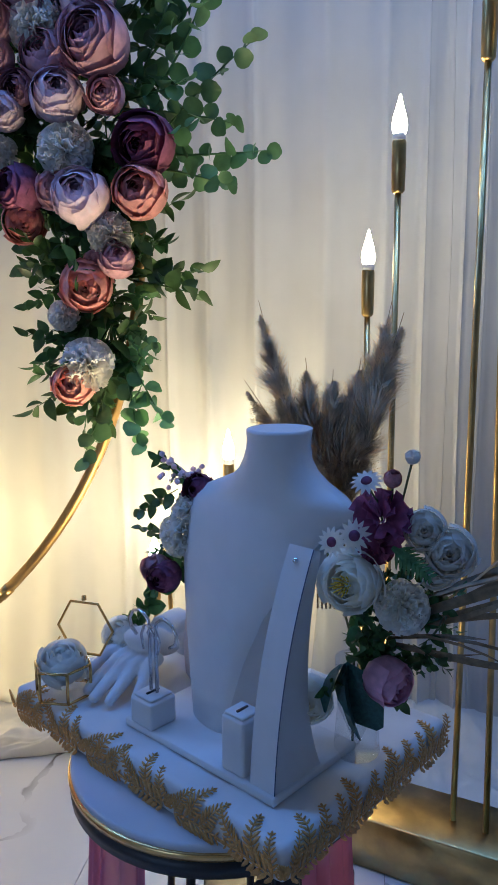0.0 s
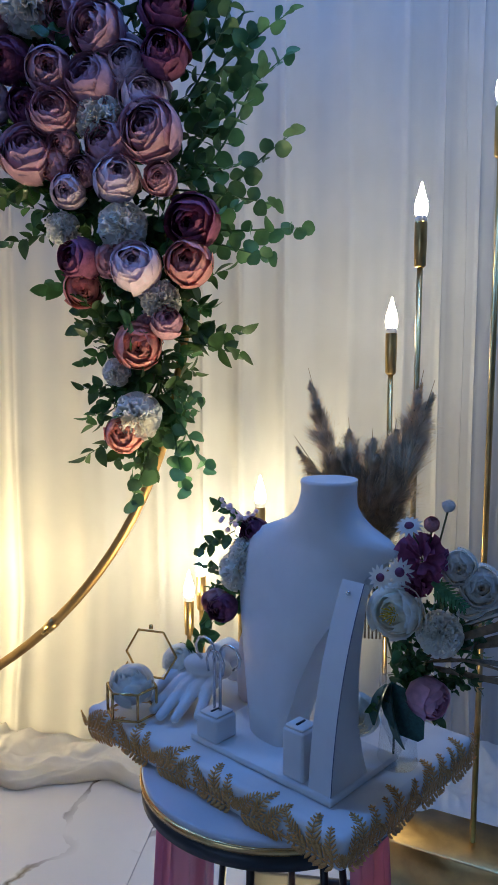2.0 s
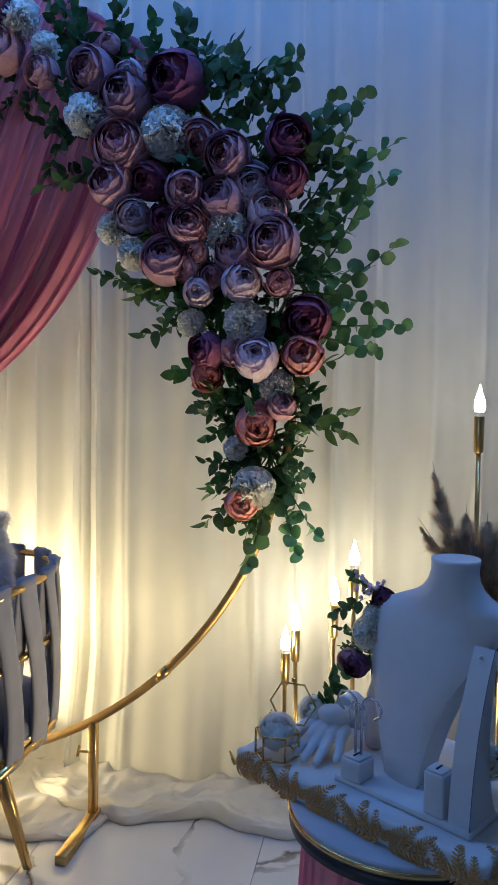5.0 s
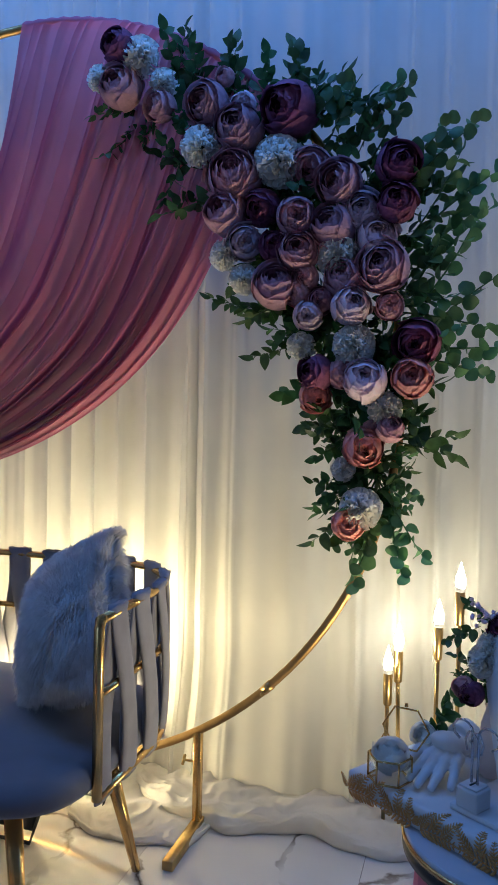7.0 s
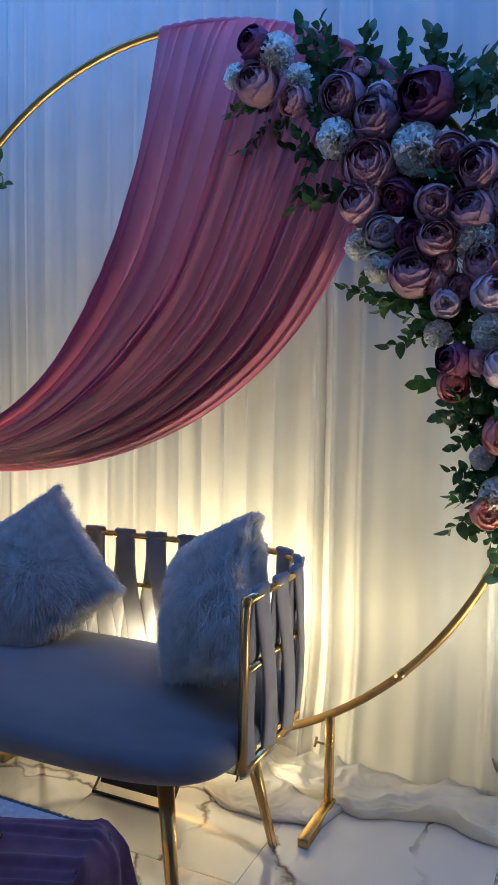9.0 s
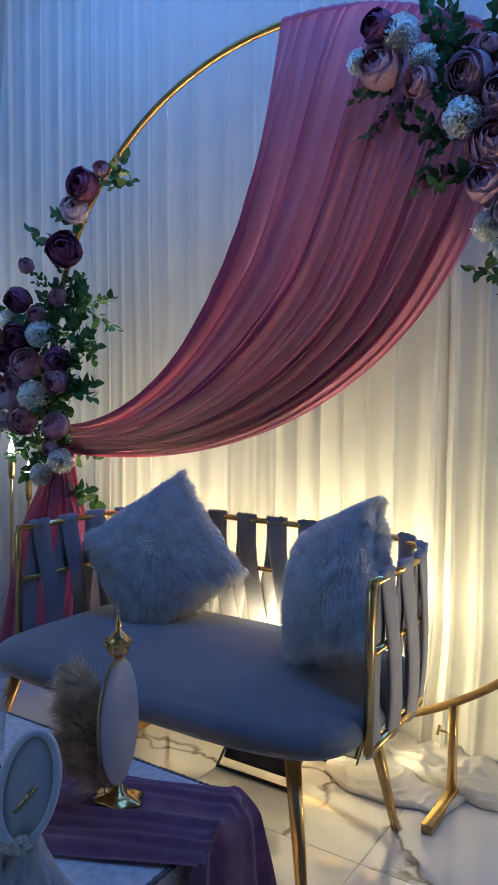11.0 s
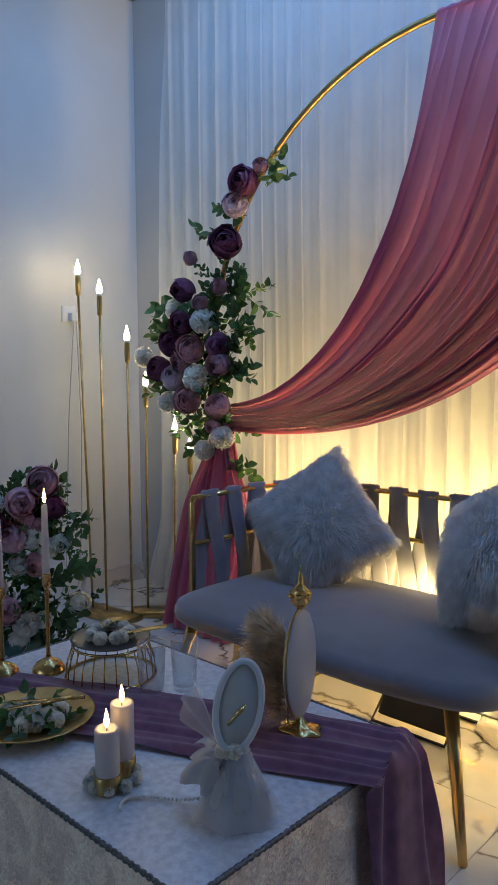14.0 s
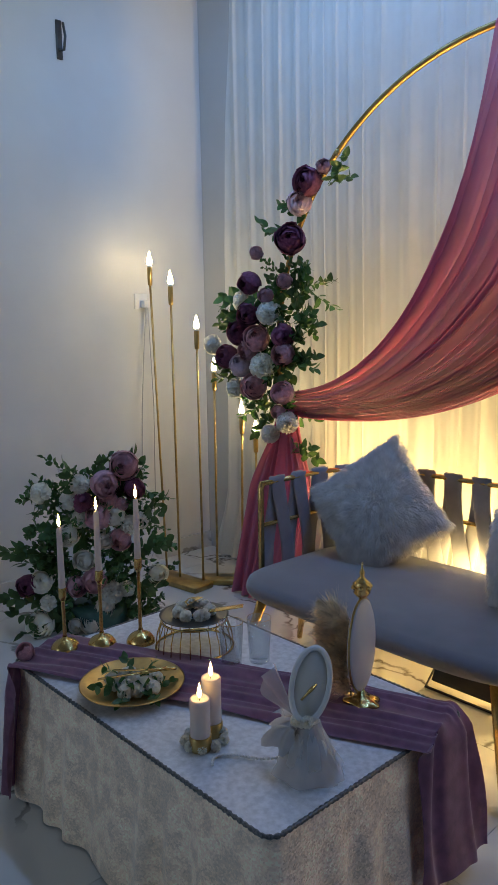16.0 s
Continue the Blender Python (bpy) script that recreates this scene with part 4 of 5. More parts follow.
part("curved_stand", bm, WHITE, stand, "", False)
bm = bmesh.new()
bmesh.ops.create_icosphere(bm, subdivisions=2, radius=.0035, matrix=pose(-.022, .0625, .258))
part("stud", bm, SILVER, stand, "small silver stud")
bm = bmesh.new()
tube(bm, [(-.0035, y - .0005, z) for y, z in fr], .0006, 4)
part("piping", bm, mat("navy_thread", (.10, .12, .2), .7), stand)


def ring_block(m, h, w):
    th = thing("ring_block", m, "small white leatherette ring holder block", "ring holder", "ring holders")
    bm = bmesh.new()
    box(bm, -w, w, -w, w, 0, h, .004, 2)
    part("block", bm, WHITE, th)
    bm = bmesh.new()
    box(bm, -w * .85, w * .85, -w * .85, w * .85, h, h + .004, .0015, 1)
    bmesh.ops.transform(bm, matrix=pose(0, 0, 0, 0, 0, 0), verts=bm.verts)
    part("pad", bm, WHITE, th)
    bm = bmesh.new()
    box(bm, -.0015, .0015, -w * .5, w * .5, h + .0035, h + .0055)
    part("slot", bm, BLACK, th)
    return th


ring_block(T @ pose(-.066, .022, .010), .068, .0175)
ring_block(T @ pose(-.222, .020, .010), .036, .021)

# earring tree on the second block
tree = thing("earring_tree", T @ pose(-.222, .022, .050), "silver wire earring holder with curled hooks", "jewellery holder")
for s in (-1, 1):
    bm = bmesh.new()
    tube(bm, [(s * .006, 0, 0), (s * .006, 0, .085)] + [(s * (.006 + .020 * (1 - math.cos(a))), 0, .085 + .018 * math.sin(a)) for a in (.5, 1, 1.5, 2.2, 3.0, 3.7, 4.4)], .0024, 6)
    tube(bm, [(s * .006, 0, .07)] + [(s * (.006 - .012 * (1 - math.cos(a))), -.004, .07 + .02 * math.sin(a)) for a in (.5, 1.2, 2.0, 3, 4)], .0018, 6)
    part("wire_hook", bm, SILVER, tree)

# bust: a bowed leaf-shaped front with creased edges, sides that turn back, and a round neck
bust = bmesh.new()
# height, half widths (far and near side), front y, bow of the front, depth of the sides
prof = [(.0, .056, .006, .054, .016, .050), (.04, .074, .004, .058, .022, .058), (.09, .100, .006, .066, .030, .062), (.15, .128, .018, .076, .038, .062), (.20, .150, .042, .086, .043, .055),
        (.232, .160, .062, .093, .045, .044), (.252, .165, .080, .098, .045, .034), (.266, .160, .098, .102, .043, .024), (.278, .147, .114, .106, .040, .014), (.288, .128, .121, .108, .038, .010),
        (.300, .102, .101, .109, .036, .02), (.312, .073, .073, .109, .034, .03), (.325, .055, .055, .108, .034, .05), (.340, .0450, .0450, .107, .034, .05), (.355, .0410, .0410, .107, .034, .05),
        (.366, .0405, .0405, .107, .034, .05), (.373, .0425, .0425, .106, .034, .05), (.377, .0420, .0420, .1065, .034, .05), (.378, .0400, .0400, .109, .034, .05)]
NF, NS, NB = 25, 6, 9
rings = []
for z, wl, wr, yf, bow, dep in prof:
    flat = []
    near = .3 + .7 * smooth01((z - .2) / .08)
    wr += (1 - near) * bow * .84
    bow_n = bow * near
    for k in range(NF):
        q = -1 + 2 * k / (NF - 1)
        flat.append((wr * q, yf + bow_n * q * q) if q > 0 else (wl * q, yf + bow * (.65 * q * q + .35 * q ** 4)))
    for k in range(1, NS + 1):
        q = k / NS
        flat.append((wr + .04 * dep * q, yf + bow_n + dep * q))
    for k in range(1, NB):
        q = k / NB
        flat.append((wr + .04 * dep + (-wl * .8 - wr - .04 * dep) * q, yf + dep + bow_n + (bow - bow_n) * q))
    for k in range(NS, 0, -1):
        q = k / NS
        flat.append((-wl * (1 - .2 * q), yf + bow + dep * q))
    round_k = smooth01((z - .288) / .045)
    hw = (wl + wr) / 2
    m = len(flat)
    ring = []
    for k, (x, y) in enumerate(flat):
        a = math.pi * (k / (NF - 1)) if k < NF else math.pi * (1 + (k - NF + 1) / (m - NF + 1))
        ex, ey = -hw * math.cos(a), yf + .040 - (.040 + (hw - .041) * .1) * math.sin(a)
        ring.append(bust.verts.new((-.145 + .075 * z + x + (ex - x) * round_k, y + (ey - y) * round_k, z + .010)))
    rings.append(ring)
m = len(rings[0])
for a, b in zip(rings, rings[1:]):
    for k in range(m):
        bust.faces.new((a[k], a[(k + 1) % m], b[(k + 1) % m], b[k]))
bust.faces.new(rings[0][::-1])
bust.faces.new(rings[-1])
for k in (0, NF - 1):
    for a, b in zip(rings[:11], rings[1:11]):
        bust.edges.get((a[k], b[k])).smooth = False
for k in range(m):
    bust.edges.get((rings[-1][k], rings[-1][(k + 1) % m])).smooth = False
ob = part("necklace_bust", bust, WHITE)
ob.matrix_basis = T
tagged(ob, "white leatherette necklace bust standing on a display base", "display bust")

# display hand: one plain shape lying on the board
hand = bmesh.new()
bmesh.ops.create_uvsphere(hand, u_segments=20, v_segments=12, radius=1, matrix=pose(0, 0, .050, 0, 24, 0) @ Matrix.Diagonal((.050, .037, .021, 1)))
tube(hand, [(.02, 0, .060), (.06, .004, .060), (.085, .006, .040), (.095, .006, .006)], [.022, .021, .024, .027], 16)
for k, (dy, L, r) in enumerate(((-.030, .050, .0075), (-.015, .078, .0075), (0, .085, .008), (.015, .075, .0075), (.034, .045, .0090))):
    y = dy * 1.0
    tube(hand, [(-.02, y, .040), (-.035 - L * .25, y * 1.25, .036), (-.035 - L * .7, y * 1.5, .020), (-.035 - L, y * 1.6, .008), (-.037 - L, y * 1.6, .006)], [r * 1.5, r * 1.4, r * 1.2, r * .95, r * .5], 10)
ob = part("display_hand", hand, WHITE)
md = ob.modifiers.new("blend", "REMESH")
md.mode, md.voxel_size, md.use_smooth_shade = "VOXEL", .0022, True
md = ob.modifiers.new("soften", "SMOOTH")
md.factor, md.iterations = .5, 6
ob.matrix_basis = pose(-.235, 1.085, .5665, 0, 0, 62)
tagged(ob, "white jewellery display hand resting on its fingertips", "display hand")


# glass box with an open lid
def glass_box(m):
    th = thing("glass_ring_box", m, "small gold framed glass box with an open hexagonal lid", "ring box")
    R, H = .040, .046
    cs = [(R * math.cos(radians(60 * k + 10)), R * math.sin(radians(60 * k + 10))) for k in range(6)]
    for z in (.003, H):
        bm = bmesh.new()
        tube(bm, [(x, y, z) for x, y in cs], .0022, 6, True)
        part("frame_ring", bm, GOLD, th)
    for k, (x, y) in enumerate(cs):
        bm = bmesh.new()
        tube(bm, [(x, y, .003), (x, y, H)], .0022, 6)
        part("frame_bar", bm, GOLD, th)
        x2, y2 = cs[(k + 1) % 6]
        bm = bmesh.new()
        sheet(bm, 1, 1, lambda u, v: Vector((x + (x2 - x) * u, y + (y2 - y) * u, .003 + (H - .003) * v)))
        bmesh.ops.solidify(bm, geom=bm.faces[:], thickness=.001)
        ob = part("pane", bm, GLASS, th, "", False)
        ob.visible_shadow = False
    bm = bmesh.new()
    tube(bm, [(.044 * math.cos(radians(60 * k)) + .02, .030, .046 + .042 + .044 * math.sin(radians(60 * k))) for k in range(6)], .0020, 6, True)
    part("lid_frame", bm, GOLD, th)
    bm = bmesh.new()
    tube(bm, [(.02, .030, .13), (.02, .030, .136)], .0035, 8)
    part("knob", bm, GOLD, th)
    bm = bmesh.new()
    tube(bm, [(-.03, .0, .046), (-.022, .030, .07)], .0012, 5)
    part("chain", bm, GOLD, th)
    return th


glass_box(pose(-.342, 1.005, .5665, 0, 0, -10))
sub = thing("ivory_rose", pose(0, 0, 0), "ivory fabric rose lying in a glass box", "flower", "ivory roses")
shared("rose", KINDS["c"][0], facing((-.342, 1.005, .612), (.1, -.5, 1), .033, 1.0), sub)
sub = thing("ivory_rose", pose(0, 0, 0), "ivory fabric rose with a long leaf on the board", "flower", "ivory roses")
for k, (x, y, z) in enumerate(((-.285, 1.09, .62), (-.262, 1.10, .60))):
    shared("rose", KINDS["c"][k], facing((x, y, z), (-.3, -.8, .5), .026, k), sub)
shared("leaf_sprig", BROAD[0], from_to((-.28, 1.10, .60), (-.235, 1.12, .70), 1), sub)
shared("leaf_sprig", BROAD[1], from_to((-.28, 1.10, .60), (-.245, 1.11, .68), 2), sub)

# bouquet beside the bust
bq = thing("bouquet", pose(0, 0, 0), "mixed bouquet of ivory, plum and pink fabric flowers with dried palm", "bouquet", "bouquets")
DAHLIA = carnation_mesh("dahlia", WHITE_P, 21, 130)
HYDR = carnation_mesh("hydrangea", mat("plum_rose_petal", (.40, .10, .21), .65, 0, .2, 3, random_hue=.04, through_light=.2), 22, 20, 1.5)
PEONY = rose_mesh("peony", WHITE_P, 23, 1.25)
BUDM = rose_mesh("rosebud", mat("pink_bud_petal", (.80, .44, .58), .7, 0, .1, 3, through_light=.25, heart=.25), 24, .2)


def put(me, p, r, d, label, spin=0.3):
    ob = shared(me.name.split(".")[0], me, facing(p, d, r, spin), bq)
    ob["label"] = label
    return ob


put(PEONY, (.058, .855, .802), .034, (-.35, -1, .25), "open ivory peony with yellow centre")
bm = bmesh.new()
for k in range(26):
    a, r = k * 2.4, .0016 * math.sqrt(k)
    tube(bm, [(r * math.cos(a), r * math.sin(a), 0), (r * 1.5 * math.cos(a), r * 1.5 * math.sin(a), .012)], .0008, 4)
ob = part("stamen", bm, YELLOW, bq, "yellow stamens")
ob.matrix_basis = facing((.058 - .008, .855 - .022, .807), (-.35, -1, .25), 1, 0)
put(DAHLIA, (.113, .862, .775), .031, (-.1, -1, .1), "ivory pompom dahlia")
put(HYDR, (.09, .872, .868), .036, (-.2, -1, .3), "mauve hydrangea head")
put(HYDR, (.084, .868, .84), .022, (-.2, -1, -.1), "mauve hydrangea head", 2)
for p, r in (((.135, .872, .86), .024), ((.162, .866, .838), .028), ((.012, .872, .655), .026), ((.15, .87, .815), .02)):
    put(KINDS["c"][1], p, r, (-.1, -1, .2), "ivory fabric rose")
put(BUDM, (.098, .85, .694), .027, (.75, -.75, -.15), "lilac pink rosebud")
put(KINDS["k"][1], (.10, .87, .915), .010, (0, -.6, 1), "small coral bud")
put(KINDS["c"][1], (.12, .87, .94), .008, (0, -.3, 1), "small white bud")
for tip in ((.10, .87, .91), (.12, .87, .935), (.072, .872, .908)):
    bm = bmesh.new()
    tube(bm, [(.095, .885, .84), ((tip[0] + .095) / 2 + .003, .88, .885), tip], .0013, 5)
    part("stem", bm, STEM, bq)


def daisy(p, r, d):
    bm = bmesh.new()
    for k in range(14):
        a = 2 * math.pi * k / 14
        dd = Vector((math.cos(a), math.sin(a), .12))
        leaf_shape(bm, Vector((0, 0, 0)), dd.normalized(), Vector((-dd.y, dd.x, 0)).normalized(), 1, .16, .1, 1.1)
    o = part("daisy", bm, WHITE_P, bq, "white daisy with dark centre")
    o.matrix_basis = facing(p, d, r, .2)
    bm = bmesh.new()
    bmesh.ops.create_icosphere(bm, subdivisions=2, radius=.34, matrix=Matrix.Diagonal((1, 1, .6, 1)))
    o2 = part("centre", bm, PURPLE_P, o)


daisy((.036, .845, .850), .017, (-.4, -1, .25))
daisy((.060, .848, .857), .019, (-.2, -1, .3))
daisy((.072, .872, .912), .019, (-.2, -.6, .9))
for (a, b, s) in (((.05, .87, .70), (.085, .83, .645), .7), ((.05, .87, .70), (.022, .835, .668), .3), ((.055, .868, .70), (.052, .825, .636), 1.1)):
    bm = bmesh.new()
    leaf_shape(bm, Vector((0, 0, 0)), Vector((1, 0, 0)), Vector((0, .95, .3)), 1, .30, .3, .9)
    o = part("rose_leaf", bm, DKLEAF, bq, "dark green rose leaf")
    o.matrix_basis = from_to(a, b, s)
for i in range(60):
    z = rng.uniform(.65, .79)
    p = Vector((rng.uniform(.045, .08 + .06 * smooth01((z - .64) / .1)), rng.uniform(.88, .92), z))
    q = p + Vector((rng.uniform(-.015, .05), rng.uniform(-.035, .02), rng.uniform(-.03, .06))).normalized() * rng.uniform(.035, .06)
    shared("leaf_sprig", rng.choice(BROAD), from_to(p, q, rng.uniform(0, 6)), bq)
for i in range(1):
    bm = bmesh.new()
    tube(bm, [(.062 + .006 * i, .925, .572), (.062 + .006 * i, .92, .70), (.03 + .026 * i, .90, .82)], .0016, 5)
    part("stem", bm, STEM, bq)
bm = bmesh.new()
lathe(bm, [(.026, 0), (.028, .004), (.024, .06), (.028, .12), (.0275, .12), (.0235, .06), (.0005, .006)], 24, (.067, .915, .567))
part("vase", bm, GLASS, bq, "clear glass vase")
bm = bmesh.new()
leaf_shape(bm, Vector((0, 0, 0)), Vector((1, 0, 0)), Vector((0, 1, 0)), 1, .10, .2)
for i in range(9):
    for s in (-1, 1):
        leaf_shape(bm, Vector((.1 + i * .095, 0, 0)), Vector((.6, s * .8, 0)), Vector((-.8 * s, .6, 0)), .38 * (1 - i * .07), .035, .1)
fern = part("fern", bm, EUC, bq, "small green fern frond")
fern.matrix_basis = from_to((.10, .85, .845), (.145, .835, .815), .9)
for i in range(13):
    t = i / 12
    tip = Vector((.305 - .09 * t + .02 * math.sin(i * 3), .86 + .05 * math.sin(i * 2.1), .872 - .165 * t))
    root = Vector((.10, .90, .745 - .03 * t))
    bm = bmesh.new()
    leaf_shape(bm, Vector((0, 0, 0)), Vector((1, 0, .05)).normalized(), Vector((0, 1, 0)), 1, .026, .6, .8)
    o = part("palm_blade", bm, PALM, bq, "dried brown palm blade")
    o.matrix_basis = from_to(root, tip, i * .7)


# pampas plumes behind the bust
def plume(parent, root, tip, seed, width, count=5200):
    rng = random.Random(seed)
    root, tip = Vector(root), Vector(tip)
    ax = tip - root
    L = ax.length
    d = ax.normalized()
    bm = bmesh.new()
    tube(bm, [root - Vector((0, 0, .12)), root, root + ax * .5, tip], [.0016, .0016, .0012, .0004], 5)
    part("stalk", bm, PALM, parent)
    vs, fs = [], []
    for i in range(count):
        t = rng.random() ** .85
        c = root + ax * t + Vector((0, 0, -.012 * t * t))
        o = Vector((rng.uniform(-1, 1), rng.uniform(-1, 1), rng.uniform(-1, 1)))
        o = (o - d * o.dot(d)).normalized()
        w = width * 1.15 * math.sin(math.pi * min(1, .16 + t * .86)) ** .7
        a = c + o * w * rng.uniform(.0, .45)
        tuft = Vector((noise.noise(c * 60), noise.noise(c * 60 + Vector((5, 0, 0))), noise.noise(c * 60 + Vector((0, 5, 0)))))
        e = a + (d * rng.uniform(.5, 1.3) + o * rng.uniform(.3, 1.1) + tuft * .9 + Vector((0, 0, -.3))) * w * rng.uniform(.6, 1.2)
        s = d.cross(o) * .0008
        k = len(vs)
        vs += [a - s, a + s, e]
        fs.append((k, k + 1, k + 2))
    me = bpy.data.meshes.new("plume_hairs")
    me.from_pydata(vs, [], fs)
    me.materials.append(PAMPAS)
    ob = new("plume_hairs", me)
    ob.parent = parent
    ob["kind"] = "stuff"


pam = thing("pampas_bunch", pose(0, 0, 0), "bunch of dried brown pampas grass behind the bust", "dried grass")
for i, (tip, w) in enumerate((((-.073, 1.08, 1.112), .026), ((-.010, 1.09, 1.035), .034), ((.028, 1.08, 1.02), .034), ((.065, 1.09, 1.035), .034), ((.119, 1.07, 1.095), .032), ((.104, 1.09, 1.11), .028), ((-.095, 1.09, 1.005), .02), ((-.048, 1.08, .995), .028))):
    plume(pam, (.010 + .006 * i, 1.085, .80), tip, 30 + i, w)
bm = bmesh.new()
lathe(bm, [(.026, 0), (.030, .01), (.022, .10), (.018, .16), (.022, .17)], 20, (.03, 1.085, .5675))
part("bottle", bm, GLASS, pam, "clear glass bottle")

bq = thing("bouquet", pose(0, 0, 0), "small bouquet of ivory carnations and plum roses with twigs", "bouquet", "bouquets")
put(KINDS["p"][1], (-.155, 1.065, .853), .022, (-.3, -1, .3), "plum fabric rose")
put(KINDS["w"][0], (-.178, 1.06, .79), .034, (-.4, -1, .1), "ivory carnation")
put(KINDS["w"][1], (-.168, 1.06, .822), .026, (-.4, -1, .1), "ivory carnation")
put(KINDS["p"][0], (-.20, 1.04, .735), .024, (-.4, -1, 0), "plum fabric rose")
put(KINDS["m"][0], (-.215, 1.045, .742), .020, (-.6, -1, 0), "mauve fabric rose")
for i in range(13):
    p = Vector((rng.uniform(-.19, -.13), rng.uniform(1.06, 1.10), rng.uniform(.70, .86)))
    q = p + Vector((rng.uniform(-.06, .02), rng.uniform(-.03, .02), rng.uniform(-.04, .06))).normalized() * rng.uniform(.04, .07)
    shared("leaf_sprig", rng.choice(BROAD), from_to(p, q, rng.uniform(0, 6)), bq)
for i, tip in enumerate(((-.205, 1.06, .90), (-.185, 1.07, .885), (-.195, 1.05, .868), (-.165, 1.08, .875))):
    bm = bmesh.new()
    tube(bm, [(-.15, 1.07, .84), ((tip[0] - .15) / 2, 1.065, .872), tip], .0012, 5)
    for k in range(6):
        bmesh.ops.create_icosphere(bm, subdivisions=1, radius=.0045, matrix=Matrix.Translation(Vector(tip) + Vector((rng.uniform(-.012, .02), rng.uniform(-.01, .01), rng.uniform(-.014, .008)))))
    part("twig", bm, LILAC_P, bq, "dry twig with small buds")
bm = bmesh.new()
lathe(bm, [(.020, 0), (.024, .006), (.027, .05), (.022, .10), (.014, .125), (.016, .135)], 20, (-.16, 1.085, .567))
part("vase", bm, WAX, bq, "cream ceramic vase")


# ---- coffee table ----
TX0, TX1, TY0, TY1, TZ = -2.20, -1.085, .022, .715, .40
table = thing("coffee_table", pose(0, 0, 0), "low table under a silver sequin cloth reaching the floor", "coffee table")


def table_outline(s, r=.035):
    """A point of the rounded rectangle at s of its way round, with the outward normal."""
    w, h = TX1 - TX0 - 2 * r, TY1 - TY0 - 2 * r
    seg = [w, math.pi * r / 2, h, math.pi * r / 2] * 2
    d = s * sum(seg)
    cs = [(TX0 + r, TY0), (TX1 - r, TY0 + r), (TX1, TY0 + r), (TX1 - r, TY1 - r), (TX1 - r, TY1), (TX0 + r, TY1 - r), (TX0, TY1 - r), (TX0 + r, TY0 + r)]
    dirs = [(1, 0), None, (0, 1), None, (-1, 0), None, (0, -1), None]
    a0 = [-90, -90, 0, 0, 90, 90, 180, 180]
    for k in range(8):
        if d <= seg[k] or k == 7:
            if dirs[k]:
                c = cs[k]
                a = radians(a0[k])
                return Vector((c[0] + dirs[k][0] * d, c[1] + dirs[k][1] * d, 0)), Vector((math.cos(a), math.sin(a), 0))
            a = radians(a0[k]) + d / r
            c = cs[k]
            return Vector((c[0] + r * math.cos(a), c[1] + r * math.sin(a), 0)), Vector((math.cos(a), math.sin(a), 0))
        d -= seg[k]


def cloth_f(u, v):
    p, n = table_outline(u % 1.0)
    ph = u * 150 + 4 * wave(u * 17, 2)
    k = smooth01(v * 1.3)
    out = .012 * k * math.sin(ph) + .035 * v + .012 * wave(u * 25, 5) * k
    z = TZ - (TZ - .006) * v
    return Vector((p.x + n.x * out, p.y + n.y * out, z))


part("cloth_skirt", sheet(bmesh.new(), 460, 16, cloth_f), SEQUIN, table)
bm = bmesh.new()


def top_f(u, v):
    p, n = table_outline(u % 1.0)
    c = Vector(((TX0 + TX1) / 2, (TY0 + TY1) / 2, 0))
    q = c + (p - c) * max(.001, v)
    return Vector((q.x, q.y, TZ + .002 * (1 - v ** 6)))


part("cloth_top", sheet(bm, 120, 8, top_f), mat("top_cloth", (.72, .73, .76), .5, .25, .12, 60, .25, 160), table, "pale silver cloth top")
bm = bmesh.new()
tube(bm, [table_outline(k / 640)[0] + Vector((0, 0, TZ - .002)) for k in range(640)], [.0032 + .0028 * abs(math.sin(k * 1.1)) + .0012 * wave(k * .9, 3) for k in range(640)], 6, True)
part("piping", bm, mat("dark_sequin", (.17, .17, .17), .35, .6, .3, 200), table, "dark sequin piping")

# runner: lies across the top at a slant, falls over both ends
runner_a, runner_b = Vector((-2.20, .10, 0)), Vector((-1.08, .605, 0))


def runner_f(u, v):
    drop_l, drop_r = .38, .39
    L = (runner_b - runner_a).length
    s = -drop_l + v * (drop_l + L + drop_r)
    d = (runner_b - runner_a).normalized()
    n = Vector((-d.y, d.x, 0))
    w = .125 + .02 * wave(v * 5, 3) + .012 * smooth01(v * 2 - .6)
    ph = u * 19 + 3.2 * wave(u * 4 + v * 2.2, 4) + 2.2 * wave(v * 6, 6)
    lift = .010 + .0045 * math.sin(ph + 1.5 * wave(v * 9 + u * 3, 1)) + .003 * math.sin(ph * 2.3 + 1 + 3 * wave(v * 7, 9))
    if s < 0:
        k = min(1, -s / .06)
        top = runner_a + n * ((u - .5) * 2 * w)
        fall = Vector((-2.185, .045, 0)) + Vector((-.10, .070, 0)) * ((2 * u - 1) * (1 + .5 * -s))
        fall += Vector((-.62, -.79, 0)) * (.012 + .10 * -s + .012 * math.sin(ph) + .008 * math.sin(ph * 2.1))
        p = top + (fall - top) * smooth01(k)
        p.z = TZ + .003 + lift * (1 - k) - max(0, -s - .01)
    elif s > L:
        e = s - L
        k = min(1, e / .05)
        p = runner_b + n * ((u - .5) * 2 * w * (1 + .5 * e))
        p.x = p.x * (1 - k) + (TX1 + .018 + .12 * e + .010 * math.sin(ph * .6 + 1) + .006 * math.sin(ph)) * k
        p.z = TZ + .008 + lift * (1 - k) - max(0, e - .02)
    else:
        p = runner_a + d * s + n * ((u - .5) * 2 * w)
        p.z = TZ + .003 + lift
    return p


